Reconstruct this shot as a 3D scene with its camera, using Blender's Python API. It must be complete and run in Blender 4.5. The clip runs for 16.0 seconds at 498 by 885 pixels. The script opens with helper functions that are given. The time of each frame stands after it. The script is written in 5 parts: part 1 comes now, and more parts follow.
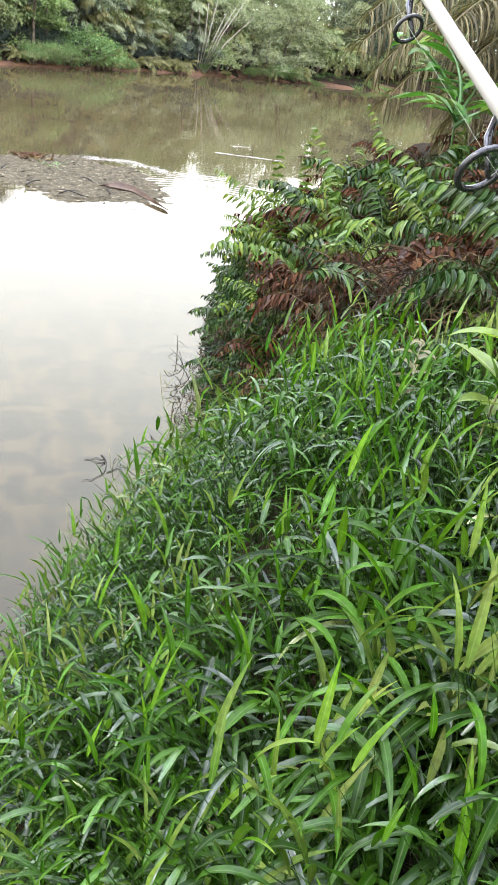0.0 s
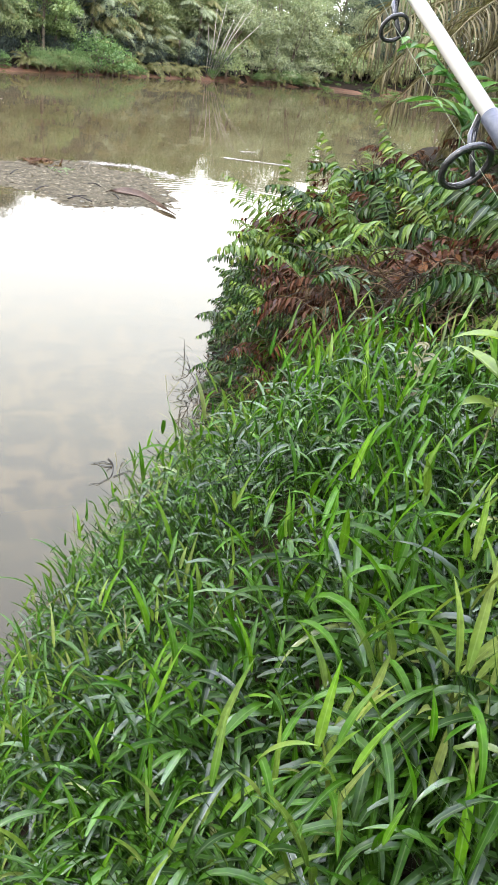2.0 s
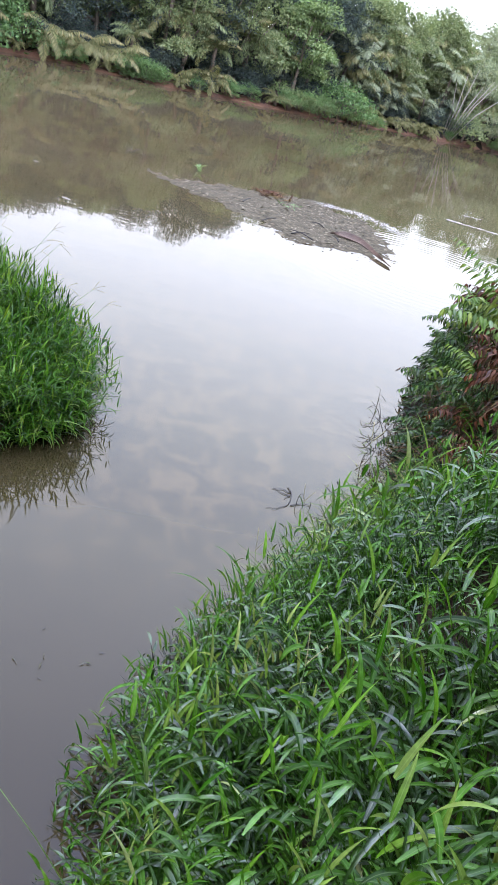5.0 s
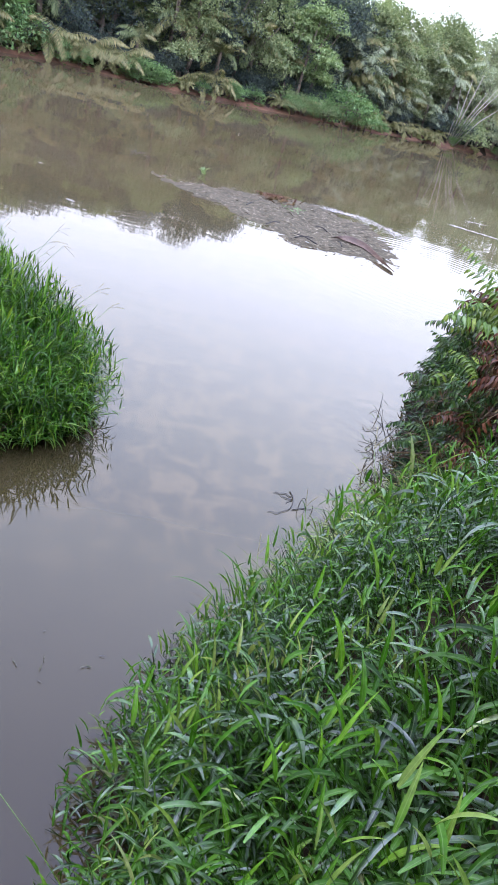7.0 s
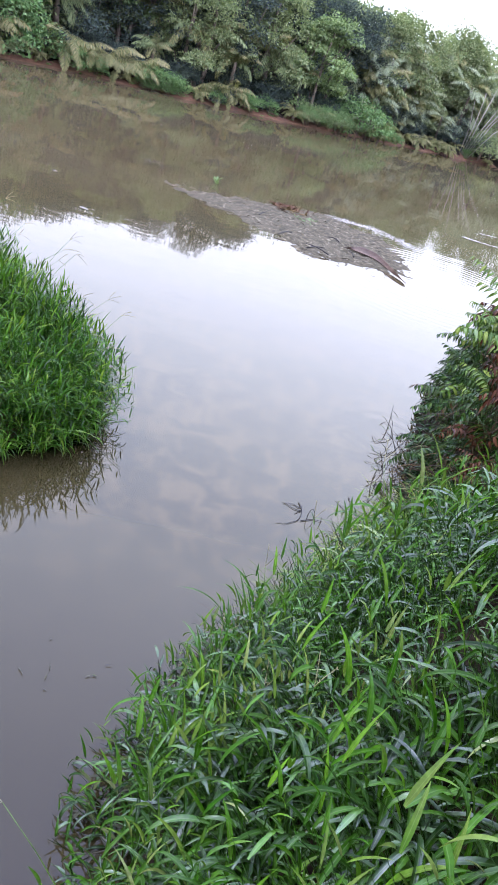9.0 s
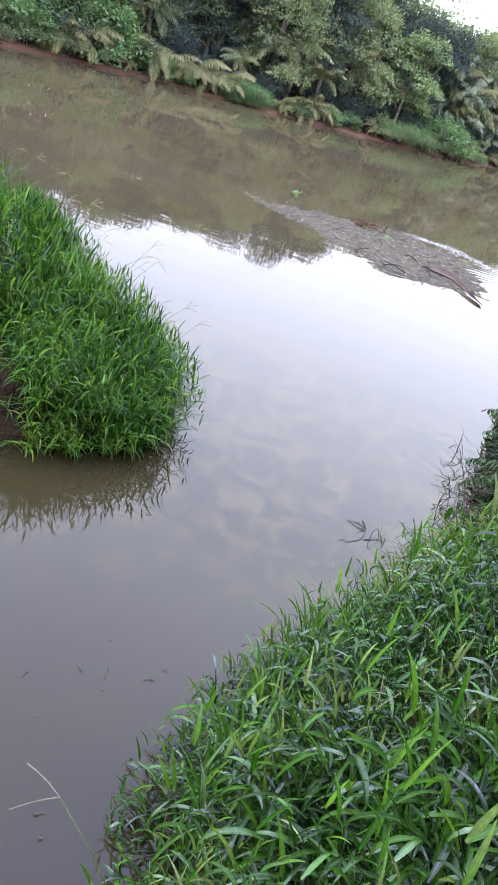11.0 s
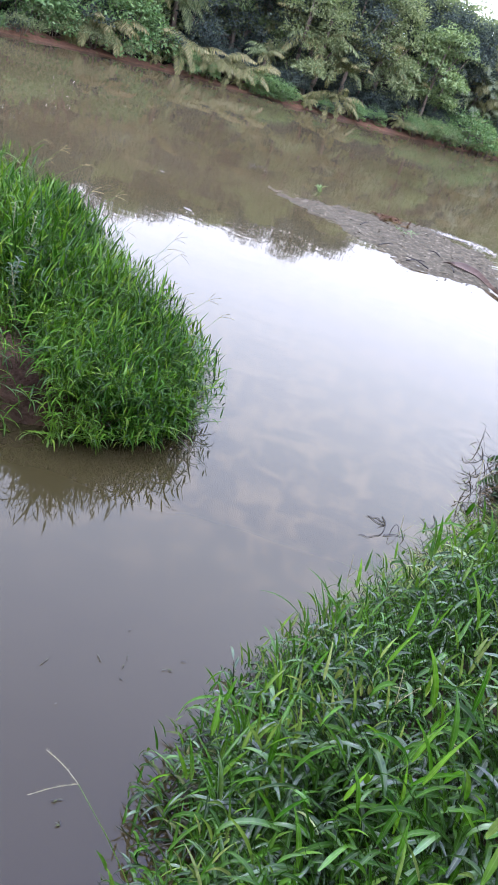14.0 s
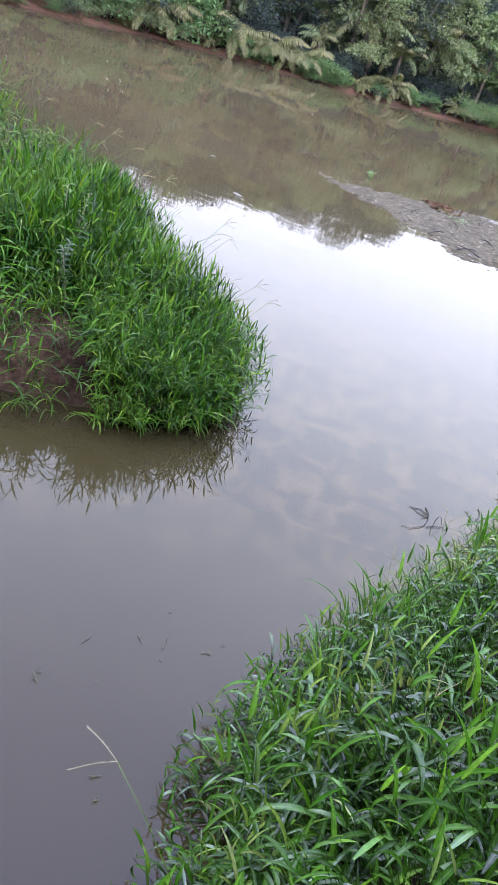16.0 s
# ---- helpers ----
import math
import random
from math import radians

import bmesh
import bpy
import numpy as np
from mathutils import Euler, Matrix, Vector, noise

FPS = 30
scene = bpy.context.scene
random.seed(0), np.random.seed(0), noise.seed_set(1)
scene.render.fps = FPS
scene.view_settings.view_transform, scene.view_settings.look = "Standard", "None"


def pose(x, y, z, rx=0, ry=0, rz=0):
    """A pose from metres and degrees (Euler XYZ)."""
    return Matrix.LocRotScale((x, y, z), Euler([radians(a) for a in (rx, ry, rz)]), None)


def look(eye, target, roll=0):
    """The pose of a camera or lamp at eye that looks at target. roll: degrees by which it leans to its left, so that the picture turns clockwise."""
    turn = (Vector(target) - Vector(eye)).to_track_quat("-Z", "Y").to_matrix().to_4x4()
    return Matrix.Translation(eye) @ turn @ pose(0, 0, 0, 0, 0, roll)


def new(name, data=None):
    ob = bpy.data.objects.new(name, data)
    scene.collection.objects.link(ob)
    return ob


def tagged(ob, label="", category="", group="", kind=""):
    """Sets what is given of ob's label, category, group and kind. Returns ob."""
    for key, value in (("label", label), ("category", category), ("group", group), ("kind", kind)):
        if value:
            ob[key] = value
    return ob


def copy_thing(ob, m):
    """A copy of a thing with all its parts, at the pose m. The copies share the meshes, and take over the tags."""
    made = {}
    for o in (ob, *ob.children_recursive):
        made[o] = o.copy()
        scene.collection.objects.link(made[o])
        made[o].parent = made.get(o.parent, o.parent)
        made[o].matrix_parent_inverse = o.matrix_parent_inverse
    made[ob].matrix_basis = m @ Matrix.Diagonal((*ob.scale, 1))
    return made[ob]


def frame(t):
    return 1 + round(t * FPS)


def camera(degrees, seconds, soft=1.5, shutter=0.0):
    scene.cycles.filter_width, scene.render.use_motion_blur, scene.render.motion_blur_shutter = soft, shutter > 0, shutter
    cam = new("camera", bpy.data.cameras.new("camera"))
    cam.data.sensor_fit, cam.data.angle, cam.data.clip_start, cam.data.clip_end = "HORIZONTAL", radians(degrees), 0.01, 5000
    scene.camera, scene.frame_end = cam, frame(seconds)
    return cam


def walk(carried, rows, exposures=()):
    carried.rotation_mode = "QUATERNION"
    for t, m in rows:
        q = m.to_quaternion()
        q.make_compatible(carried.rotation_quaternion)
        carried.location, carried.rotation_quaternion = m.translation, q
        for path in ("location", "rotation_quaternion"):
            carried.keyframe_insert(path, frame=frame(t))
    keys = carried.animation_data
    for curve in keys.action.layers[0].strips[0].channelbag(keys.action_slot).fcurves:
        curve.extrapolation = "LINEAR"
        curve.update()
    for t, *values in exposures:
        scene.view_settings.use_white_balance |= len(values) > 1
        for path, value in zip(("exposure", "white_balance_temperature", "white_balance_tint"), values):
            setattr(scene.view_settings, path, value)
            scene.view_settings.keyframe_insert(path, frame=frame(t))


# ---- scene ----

# ============ camera ============
cam = camera(33.82, 16.0, soft=1.2)


def turn(x, y, z, yaw, pitch, roll):
    """A pose from yaw to the left of +y, pitch up and lean to the left, in degrees."""
    a, b = radians(yaw), radians(pitch)
    ahead = Vector((-math.sin(a) * math.cos(b), math.cos(a) * math.cos(b), math.sin(b)))
    return look((x, y, z), Vector((x, y, z)) + ahead, roll)


PATH = [
    (0, 0.146, 0.071, 2.000, -13.03, -27.10, 8.84),
    (0.5, 0.146, 0.063, 2.008, -12.38, -26.36, 8.74),
    (1, 0.155, 0.068, 2.001, -12.80, -26.38, 8.65),
    (1.5, 0.156, 0.062, 2.000, -12.87, -26.47, 8.66),
    (2, 0.157, 0.067, 1.999, -12.28, -26.88, 8.47),
    (2.5, 0.141, 0.061, 1.998, -11.06, -27.22, 9.30),
    (3, 0.112, 0.041, 2.001, -9.01, -26.88, 11.50),
    (3.5, 0.066, 0.017, 2.004, -5.05, -26.76, 13.06),
    (4, 0.029, 0.005, 2.001, -1.40, -26.85, 14.62),
    (4.5, 0.016, -0.007, 2.004, -0.03, -26.48, 15.50),
    (7, 0.002, 0.001, 2.001, 0.39, -26.12, 16.31),
    (7.5, 0.002, 0.001, 2.000, 0.40, -26.13, 16.29),
    (8, -0.001, 0.005, 1.997, 0.44, -26.13, 16.26),
    (8.5, -0.001, 0.009, 1.998, 0.43, -26.13, 16.29),
    (9, -0.002, 0.009, 2.004, 1.25, -25.72, 16.78),
    (9.5, -0.013, 0.007, 2.011, 3.00, -24.97, 17.33),
    (12, -0.034, 0.000, 1.998, 6.78, -26.86, 18.37),
    (12.5, -0.032, -0.001, 2.000, 6.88, -26.90, 18.38),
    (13, -0.033, -0.000, 1.997, 6.94, -26.88, 18.38),
    (13.5, -0.040, -0.002, 1.999, 7.32, -26.99, 18.45),
    (14, -0.037, 0.001, 1.992, 7.39, -26.99, 18.47),
    (14.5, -0.040, -0.003, 1.998, 7.43, -27.01, 18.41),
    (15, -0.039, -0.001, 1.995, 7.66, -27.16, 18.60),
    (15.5, -0.038, -0.003, 1.995, 8.11, -27.54, 18.82),
    (16, -0.044, 0.001, 1.988, 10.23, -28.81, 18.73),
]
EXPOSURES = [(0.0, 0.22, 6400, 11), (2.5, 0.20, 6400, 12), (4.5, -0.12, 5800, 17), (7.0, -0.10, 5480, 23), (11.0, -0.08, 5490, 23), (13.0, -0.03, 5500, 23), (16.0, -0.03, 5500, 23)]
walk(cam, [(r[0], turn(*r[1:])) for r in PATH], EXPOSURES)

# ============ world and sun ============
SUN_EL, SUN_AZ = 48.0, -105.0
world = bpy.data.worlds.new("sky")
scene.world = world
world.use_nodes = True
wn, wl = world.node_tree.nodes, world.node_tree.links
wn.clear()


def wnode(kind, **props):
    n = wn.new(kind)
    for k, v in props.items():
        if k == "blend":
            n.blend_type = v
        elif k == "op":
            n.operation = v
        elif k == "dtype":
            n.data_type = v
    return n


sky = wn.new("ShaderNodeTexSky")
sky.sky_type = "NISHITA"
sky.sun_disc = False
sky.sun_elevation, sky.sun_rotation = radians(SUN_EL), radians(-SUN_AZ)
sky.dust_density, sky.air_density = 3.0, 1.2
wco = wn.new("ShaderNodeTexCoord")
wsep = wn.new("ShaderNodeSeparateXYZ")
wl.new(wco.outputs["Generated"], wsep.inputs[0])
# clouds lie in a flat layer: direction divided by its height
wadd = wnode("ShaderNodeMath", op="ADD")
wl.new(wsep.outputs[2], wadd.inputs[0])
wadd.inputs[1].default_value = 0.12
wdiv = wn.new("ShaderNodeVectorMath")
wdiv.operation = "DIVIDE"
wcomb = wn.new("ShaderNodeCombineXYZ")
for i in range(3):
    wl.new(wadd.outputs[0], wcomb.inputs[i])
wl.new(wco.outputs["Generated"], wdiv.inputs[0])
wl.new(wcomb.outputs[0], wdiv.inputs[1])
wnoise = wn.new("ShaderNodeTexNoise")
wnoise.inputs["Scale"].default_value = 17.0
wnoise.inputs["Detail"].default_value = 5.0
wnoise.inputs["Roughness"].default_value = 0.66
wnoise.inputs["Distortion"].default_value = 0.6
wl.new(wdiv.outputs[0], wnoise.inputs["Vector"])
wramp = wn.new("ShaderNodeValToRGB")
wramp.color_ramp.elements[0].position, wramp.color_ramp.elements[1].position = 0.46, 0.60
wramp.color_ramp.elements[0].color = (0.79, 0.825, 0.85, 1)
wramp.color_ramp.elements[1].color = (1.12, 1.05, 0.95, 1)
wl.new(wnoise.outputs["Fac"], wramp.inputs[0])
# brightness of the cloud layer by height: white near the horizon, greyer above, thin and bright at the zenith
wgrad = wn.new("ShaderNodeValToRGB")
ge = wgrad.color_ramp.elements
ge[0].position, ge[0].color = 0.0, (0.335, 0.335, 0.335, 1)
ge[1].position, ge[1].color = 1.0, (0.92, 0.94, 1.0, 1)
for p, c in ((0.24, (0.325, 0.325, 0.325)), (0.45, (0.445, 0.454, 0.457)), (0.58, (0.47, 0.482, 0.515)), (0.67, (0.395, 0.412, 0.50)), (0.76, (0.31, 0.33, 0.455)), (0.87, (0.22, 0.245, 0.41))):
    ge.new(p).color = (*c, 1)
wl.new(wsep.outputs[2], wgrad.inputs[0])
# the patches melt into haze towards the horizon and into blue overhead
wfade = wn.new("ShaderNodeMapRange")
wfade.inputs["From Min"].default_value, wfade.inputs["From Max"].default_value = 0.30, 0.52
wfade.inputs["To Min"].default_value, wfade.inputs["To Max"].default_value = 0.15, 1.0
wl.new(wsep.outputs[2], wfade.inputs["Value"])
wlow = wn.new("ShaderNodeMapRange")
wlow.inputs["From Min"].default_value, wlow.inputs["From Max"].default_value = 0.53, 0.64
wlow.inputs["To Min"].default_value, wlow.inputs["To Max"].default_value = 1.0, 0.12
wl.new(wsep.outputs[2], wlow.inputs["Value"])
wpatch = wnode("ShaderNodeMath", op="MULTIPLY")
wl.new(wfade.outputs[0], wpatch.inputs[0])
wl.new(wlow.outputs[0], wpatch.inputs[1])
wveil = wn.new("ShaderNodeMix")
wveil.data_type = "RGBA"
wveil.inputs["A"].default_value = (0.93, 0.945, 0.925, 1)
wl.new(wpatch.outputs[0], wveil.inputs["Factor"])
wl.new(wramp.outputs[0], wveil.inputs["B"])
wmul = wn.new("ShaderNodeMix")
wmul.data_type, wmul.blend_type = "RGBA", "MULTIPLY"
wmul.inputs["Factor"].default_value = 1.0
wl.new(wveil.outputs["Result"], wmul.inputs["A"])
wl.new(wgrad.outputs[0], wmul.inputs["B"])
wscale = wn.new("ShaderNodeVectorMath")
wscale.operation = "SCALE"
wscale.inputs["Scale"].default_value = 145.0
wl.new(wmul.outputs["Result"], wscale.inputs[0])
wmix = wn.new("ShaderNodeMix")
wmix.data_type = "RGBA"
wmix.inputs["Factor"].default_value = 0.9
wl.new(sky.outputs[0], wmix.inputs["A"])
wl.new(wscale.outputs[0], wmix.inputs["B"])
wbg = wn.new("ShaderNodeBackground")
wbg.inputs["Strength"].default_value = 0.10
wl.new(wmix.outputs["Result"], wbg.inputs["Color"])
wout = wn.new("ShaderNodeOutputWorld")
wl.new(wbg.outputs[0], wout.inputs[0])

sun_data = bpy.data.lights.new("sun", "SUN")
sun_data.energy, sun_data.angle, sun_data.color = 2.3, radians(11), (1.0, 0.95, 0.87)
sun = new("sun", sun_data)
_e, _a = radians(SUN_EL), radians(SUN_AZ)
sun.matrix_world = look((Vector((math.sin(_a) * math.cos(_e), math.cos(_a) * math.cos(_e), math.sin(_e))) * 60), (0, 0, 0))

# ============ materials ============


def node_material(name):
    m = bpy.data.materials.new(name)
    m.use_nodes = True
    nt = m.node_tree
    nt.nodes.clear()
    out = nt.nodes.new("ShaderNodeOutputMaterial")
    return m, nt, nt.nodes, nt.links, out


def ramp_node(nodes, stops):
    r = nodes.new("ShaderNodeValToRGB")
    e = r.color_ramp.elements
    e[0].position, e[0].color = stops[0][0], (*stops[0][1], 1)
    e[1].position, e[1].color = stops[-1][0], (*stops[-1][1], 1)
    for p, c in stops[1:-1]:
        x = e.new(p)
        x.color = (*c, 1)
    return r


def leaf_material(name, stops, rough=0.42, through_light=0.3, rib=0.0, patch=(3.0, 0.35), patch_tint=(0.35, 0.3, 0.12), spec=0.5):
    """Leaves: each leaf has its own tint, with patches, fine mottling, a pale midrib and light passing through."""
    m, nt, nodes, links, out = node_material(name)
    geo = nodes.new("ShaderNodeNewGeometry")
    r = ramp_node(nodes, stops)
    links.new(geo.outputs["Random Per Island"], r.inputs[0])
    tc = nodes.new("ShaderNodeTexCoord")
    big = nodes.new("ShaderNodeTexNoise")
    big.inputs["Scale"].default_value = patch[0]
    big.inputs["Detail"].default_value = 3
    links.new(tc.outputs["Object"], big.inputs["Vector"])
    bigr = ramp_node(nodes, [(0.5, (0, 0, 0)), (0.75, (patch[1],) * 3)])
    links.new(big.outputs["Fac"], bigr.inputs[0])
    mix = nodes.new("ShaderNodeMix")
    mix.data_type = "RGBA"
    links.new(bigr.outputs[0], mix.inputs["Factor"])
    links.new(r.outputs[0], mix.inputs["A"])
    mix.inputs["B"].default_value = (*patch_tint, 1)
    fine = nodes.new("ShaderNodeTexNoise")
    fine.inputs["Scale"].default_value = 90
    fine.inputs["Detail"].default_value = 4
    links.new(tc.outputs["Object"], fine.inputs["Vector"])
    finer = ramp_node(nodes, [(0.3, (0.72, 0.72, 0.72)), (0.7, (1.25, 1.25, 1.25))])
    links.new(fine.outputs["Fac"], finer.inputs[0])
    mul = nodes.new("ShaderNodeMix")
    mul.data_type, mul.blend_type = "RGBA", "MULTIPLY"
    mul.inputs["Factor"].default_value = 1.0
    links.new(mix.outputs["Result"], mul.inputs["A"])
    links.new(finer.outputs[0], mul.inputs["B"])
    colour = mul.outputs["Result"]
    if rib > 0:
        sep = nodes.new("ShaderNodeSeparateXYZ")
        links.new(tc.outputs["UV"], sep.inputs[0])
        sub = nodes.new("ShaderNodeMath")
        sub.operation = "SUBTRACT"
        links.new(sep.outputs[0], sub.inputs[0])
        sub.inputs[1].default_value = 0.5
        ab = nodes.new("ShaderNodeMath")
        ab.operation = "ABSOLUTE"
        links.new(sub.outputs[0], ab.inputs[0])
        rr = ramp_node(nodes, [(0.02, (rib,) * 3), (0.09, (0, 0, 0))])
        links.new(ab.outputs[0], rr.inputs[0])
        m2 = nodes.new("ShaderNodeMix")
        m2.data_type = "RGBA"
        links.new(rr.outputs[0], m2.inputs["Factor"])
        links.new(colour, m2.inputs["A"])
        m2.inputs["B"].default_value = (0.34, 0.42, 0.2, 1)
        colour = m2.outputs["Result"]
    p = nodes.new("ShaderNodeBsdfPrincipled")
    links.new(colour, p.inputs["Base Color"])
    gloss = nodes.new("ShaderNodeMapRange")
    links.new(fine.outputs["Fac"], gloss.inputs["Value"])
    gloss.inputs["From Min"].default_value, gloss.inputs["From Max"].default_value = 0.3, 0.7
    gloss.inputs["To Min"].default_value, gloss.inputs["To Max"].default_value = rough * 0.75, rough * 1.3
    links.new(gloss.outputs[0], p.inputs["Roughness"])
    many = nodes.new("ShaderNodeMath")
    many.operation = "MULTIPLY"
    links.new(geo.outputs["Random Per Island"], many.inputs[0])
    many.inputs[1].default_value = 17.0
    frac = nodes.new("ShaderNodeMath")
    frac.operation = "FRACT"
    links.new(many.outputs[0], frac.inputs[0])
    shine = nodes.new("ShaderNodeMapRange")
    few = nodes.new("ShaderNodeMath")
    few.operation = "POWER"
    links.new(frac.outputs[0], few.inputs[0])
    few.inputs[1].default_value = 2.8
    links.new(few.outputs[0], shine.inputs["Value"])
    shine.inputs["To Min"].default_value, shine.inputs["To Max"].default_value = spec * 0.2, min(1.0, spec * 2.8)
    links.new(shine.outputs[0], p.inputs["Specular IOR Level"])
    bump = nodes.new("ShaderNodeBump")
    bump.inputs["Strength"].default_value = 0.25
    bump.inputs["Distance"].default_value = 0.002
    links.new(fine.outputs["Fac"], bump.inputs["Height"])
    links.new(bump.outputs[0], p.inputs["Normal"])
    tr = nodes.new("ShaderNodeBsdfTranslucent")
    warm = nodes.new("ShaderNodeMix")
    warm.data_type, warm.blend_type = "RGBA", "MULTIPLY"
    warm.inputs["Factor"].default_value = 1.0
    links.new(colour, warm.inputs["A"])
    warm.inputs["B"].default_value = (1.5, 1.6, 0.8, 1)
    links.new(warm.outputs["Result"], tr.inputs["Color"])
    ms = nodes.new("ShaderNodeMixShader")
    ms.inputs[0].default_value = through_light
    links.new(p.outputs[0], ms.inputs[1])
    links.new(tr.outputs[0], ms.inputs[2])
    links.new(ms.outputs[0], out.inputs[0])
    return m


def rough_material(name, stops, scale=4.0, rough=0.85, bump=0.5, bump_scale=40.0, metal=0.0, spec=0.3, distance=0.01, per_island=0.0):
    """Soil, bark, wood, plastic: colour from noise at two scales, with relief."""
    m, nt, nodes, links, out = node_material(name)
    tc = nodes.new("ShaderNodeTexCoord")
    n1 = nodes.new("ShaderNodeTexNoise")
    n1.inputs["Scale"].default_value, n1.inputs["Detail"].default_value = scale, 6
    n2 = nodes.new("ShaderNodeTexNoise")
    n2.inputs["Scale"].default_value, n2.inputs["Detail"].default_value = bump_scale, 5
    links.new(tc.outputs["Object"], n1.inputs["Vector"])
    links.new(tc.outputs["Object"], n2.inputs["Vector"])
    add = nodes.new("ShaderNodeMath")
    add.operation = "MULTIPLY_ADD"
    links.new(n2.outputs["Fac"], add.inputs[0])
    add.inputs[1].default_value = 0.5
    links.new(n1.outputs["Fac"], add.inputs[2])
    sub = nodes.new("ShaderNodeMath")
    sub.operation = "SUBTRACT"
    links.new(add.outputs[0], sub.inputs[0])
    sub.inputs[1].default_value = 0.25
    fac = sub.outputs[0]
    if per_island > 0:
        geo = nodes.new("ShaderNodeNewGeometry")
        ma = nodes.new("ShaderNodeMath")
        ma.operation = "MULTIPLY_ADD"
        links.new(geo.outputs["Random Per Island"], ma.inputs[0])
        ma.inputs[1].default_value = per_island
        links.new(fac, ma.inputs[2])
        mb = nodes.new("ShaderNodeMath")
        mb.operation = "SUBTRACT"
        links.new(ma.outputs[0], mb.inputs[0])
        mb.inputs[1].default_value = per_island / 2
        fac = mb.outputs[0]
    r = ramp_node(nodes, stops)
    links.new(fac, r.inputs[0])
    p = nodes.new("ShaderNodeBsdfPrincipled")
    links.new(r.outputs[0], p.inputs["Base Color"])
    p.inputs["Roughness"].default_value, p.inputs["Metallic"].default_value = rough, metal
    p.inputs["Specular IOR Level"].default_value = spec
    b = nodes.new("ShaderNodeBump")
    b.inputs["Strength"].default_value, b.inputs["Distance"].default_value = bump, distance
    links.new(n2.outputs["Fac"], b.inputs["Height"])
    links.new(b.outputs[0], p.inputs["Normal"])
    links.new(p.outputs[0], out.inputs[0])
    return m


def water_material():
    m, nt, nodes, links, out = node_material("river_water")
    p = nodes.new("ShaderNodeBsdfPrincipled")
    tc = nodes.new("ShaderNodeTexCoord")
    n1 = nodes.new("ShaderNodeTexNoise")
    n1.inputs["Scale"].default_value, n1.inputs["Detail"].default_value = 0.35, 3
    links.new(tc.outputs["Object"], n1.inputs["Vector"])
    # far water's brightness put into its colour: dark by the near bank, lighter beyond
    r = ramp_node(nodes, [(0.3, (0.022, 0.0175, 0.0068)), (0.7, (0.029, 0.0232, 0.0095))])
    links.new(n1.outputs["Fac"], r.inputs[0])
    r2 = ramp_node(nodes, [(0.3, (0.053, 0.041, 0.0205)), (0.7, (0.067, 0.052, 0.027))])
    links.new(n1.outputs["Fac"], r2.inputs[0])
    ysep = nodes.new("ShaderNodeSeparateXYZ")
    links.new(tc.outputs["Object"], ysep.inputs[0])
    far_lift = nodes.new("ShaderNodeMapRange")
    far_lift.inputs["From Min"].default_value, far_lift.inputs["From Max"].default_value = 3.5, 11.0
    links.new(ysep.outputs[1], far_lift.inputs["Value"])
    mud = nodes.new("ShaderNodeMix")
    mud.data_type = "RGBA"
    links.new(far_lift.outputs[0], mud.inputs["Factor"])
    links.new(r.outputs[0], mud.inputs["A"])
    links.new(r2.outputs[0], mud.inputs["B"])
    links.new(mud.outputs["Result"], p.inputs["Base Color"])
    p.inputs["Roughness"].default_value = 0.03
    p.inputs["IOR"].default_value = 1.333
    # slow ripples, drawn out across the stream
    mp = nodes.new("ShaderNodeMapping")
    mp.inputs["Scale"].default_value = (0.9, 1.6, 1.0)
    links.new(tc.outputs["Object"], mp.inputs["Vector"])
    n2 = nodes.new("ShaderNodeTexNoise")
    n2.inputs["Scale"].default_value, n2.inputs["Detail"].default_value = 1.4, 2.5
    links.new(mp.outputs[0], n2.inputs["Vector"])
    height = n2.outputs["Fac"]
    for cx, cy, reach, strength in ((1.4, 9.7, 2.5, 0.12), (-1.83, 8.2, 0.42, 0.05), (0.75, 4.95, 0.5, 0.10)):
        d = nodes.new("ShaderNodeVectorMath")
        d.operation = "DISTANCE"
        links.new(tc.outputs["Object"], d.inputs[0])
        d.inputs[1].default_value = (cx, cy, 0)
        w = nodes.new("ShaderNodeMath")
        w.operation = "MULTIPLY"
        links.new(d.outputs["Value"], w.inputs[0])
        w.inputs[1].default_value = 46.0
        sn = nodes.new("ShaderNodeMath")
        sn.operation = "SINE"
        links.new(w.outputs[0], sn.inputs[0])
        fade = nodes.new("ShaderNodeMapRange")
        fade.inputs["From Min"].default_value, fade.inputs["From Max"].default_value = reach * 0.45, reach
        fade.inputs["To Min"].default_value, fade.inputs["To Max"].default_value = 0.16, 0.0
        links.new(d.outputs["Value"], fade.inputs["Value"])
        m2 = nodes.new("ShaderNodeMath")
        m2.operation = "MULTIPLY_ADD"
        links.new(sn.outputs[0], m2.inputs[0])
        links.new(fade.outputs[0], m2.inputs[1])
        fade.inputs["To Min"].default_value = strength
        links.new(height, m2.inputs[2])
        height = m2.outputs[0]
    b = nodes.new("ShaderNodeBump")
    b.inputs["Strength"].default_value, b.inputs["Distance"].default_value = 0.035, 0.05
    links.new(height, b.inputs["Height"])
    links.new(b.outputs[0], p.inputs["Normal"])
    links.new(p.outputs[0], out.inputs[0])
    return m


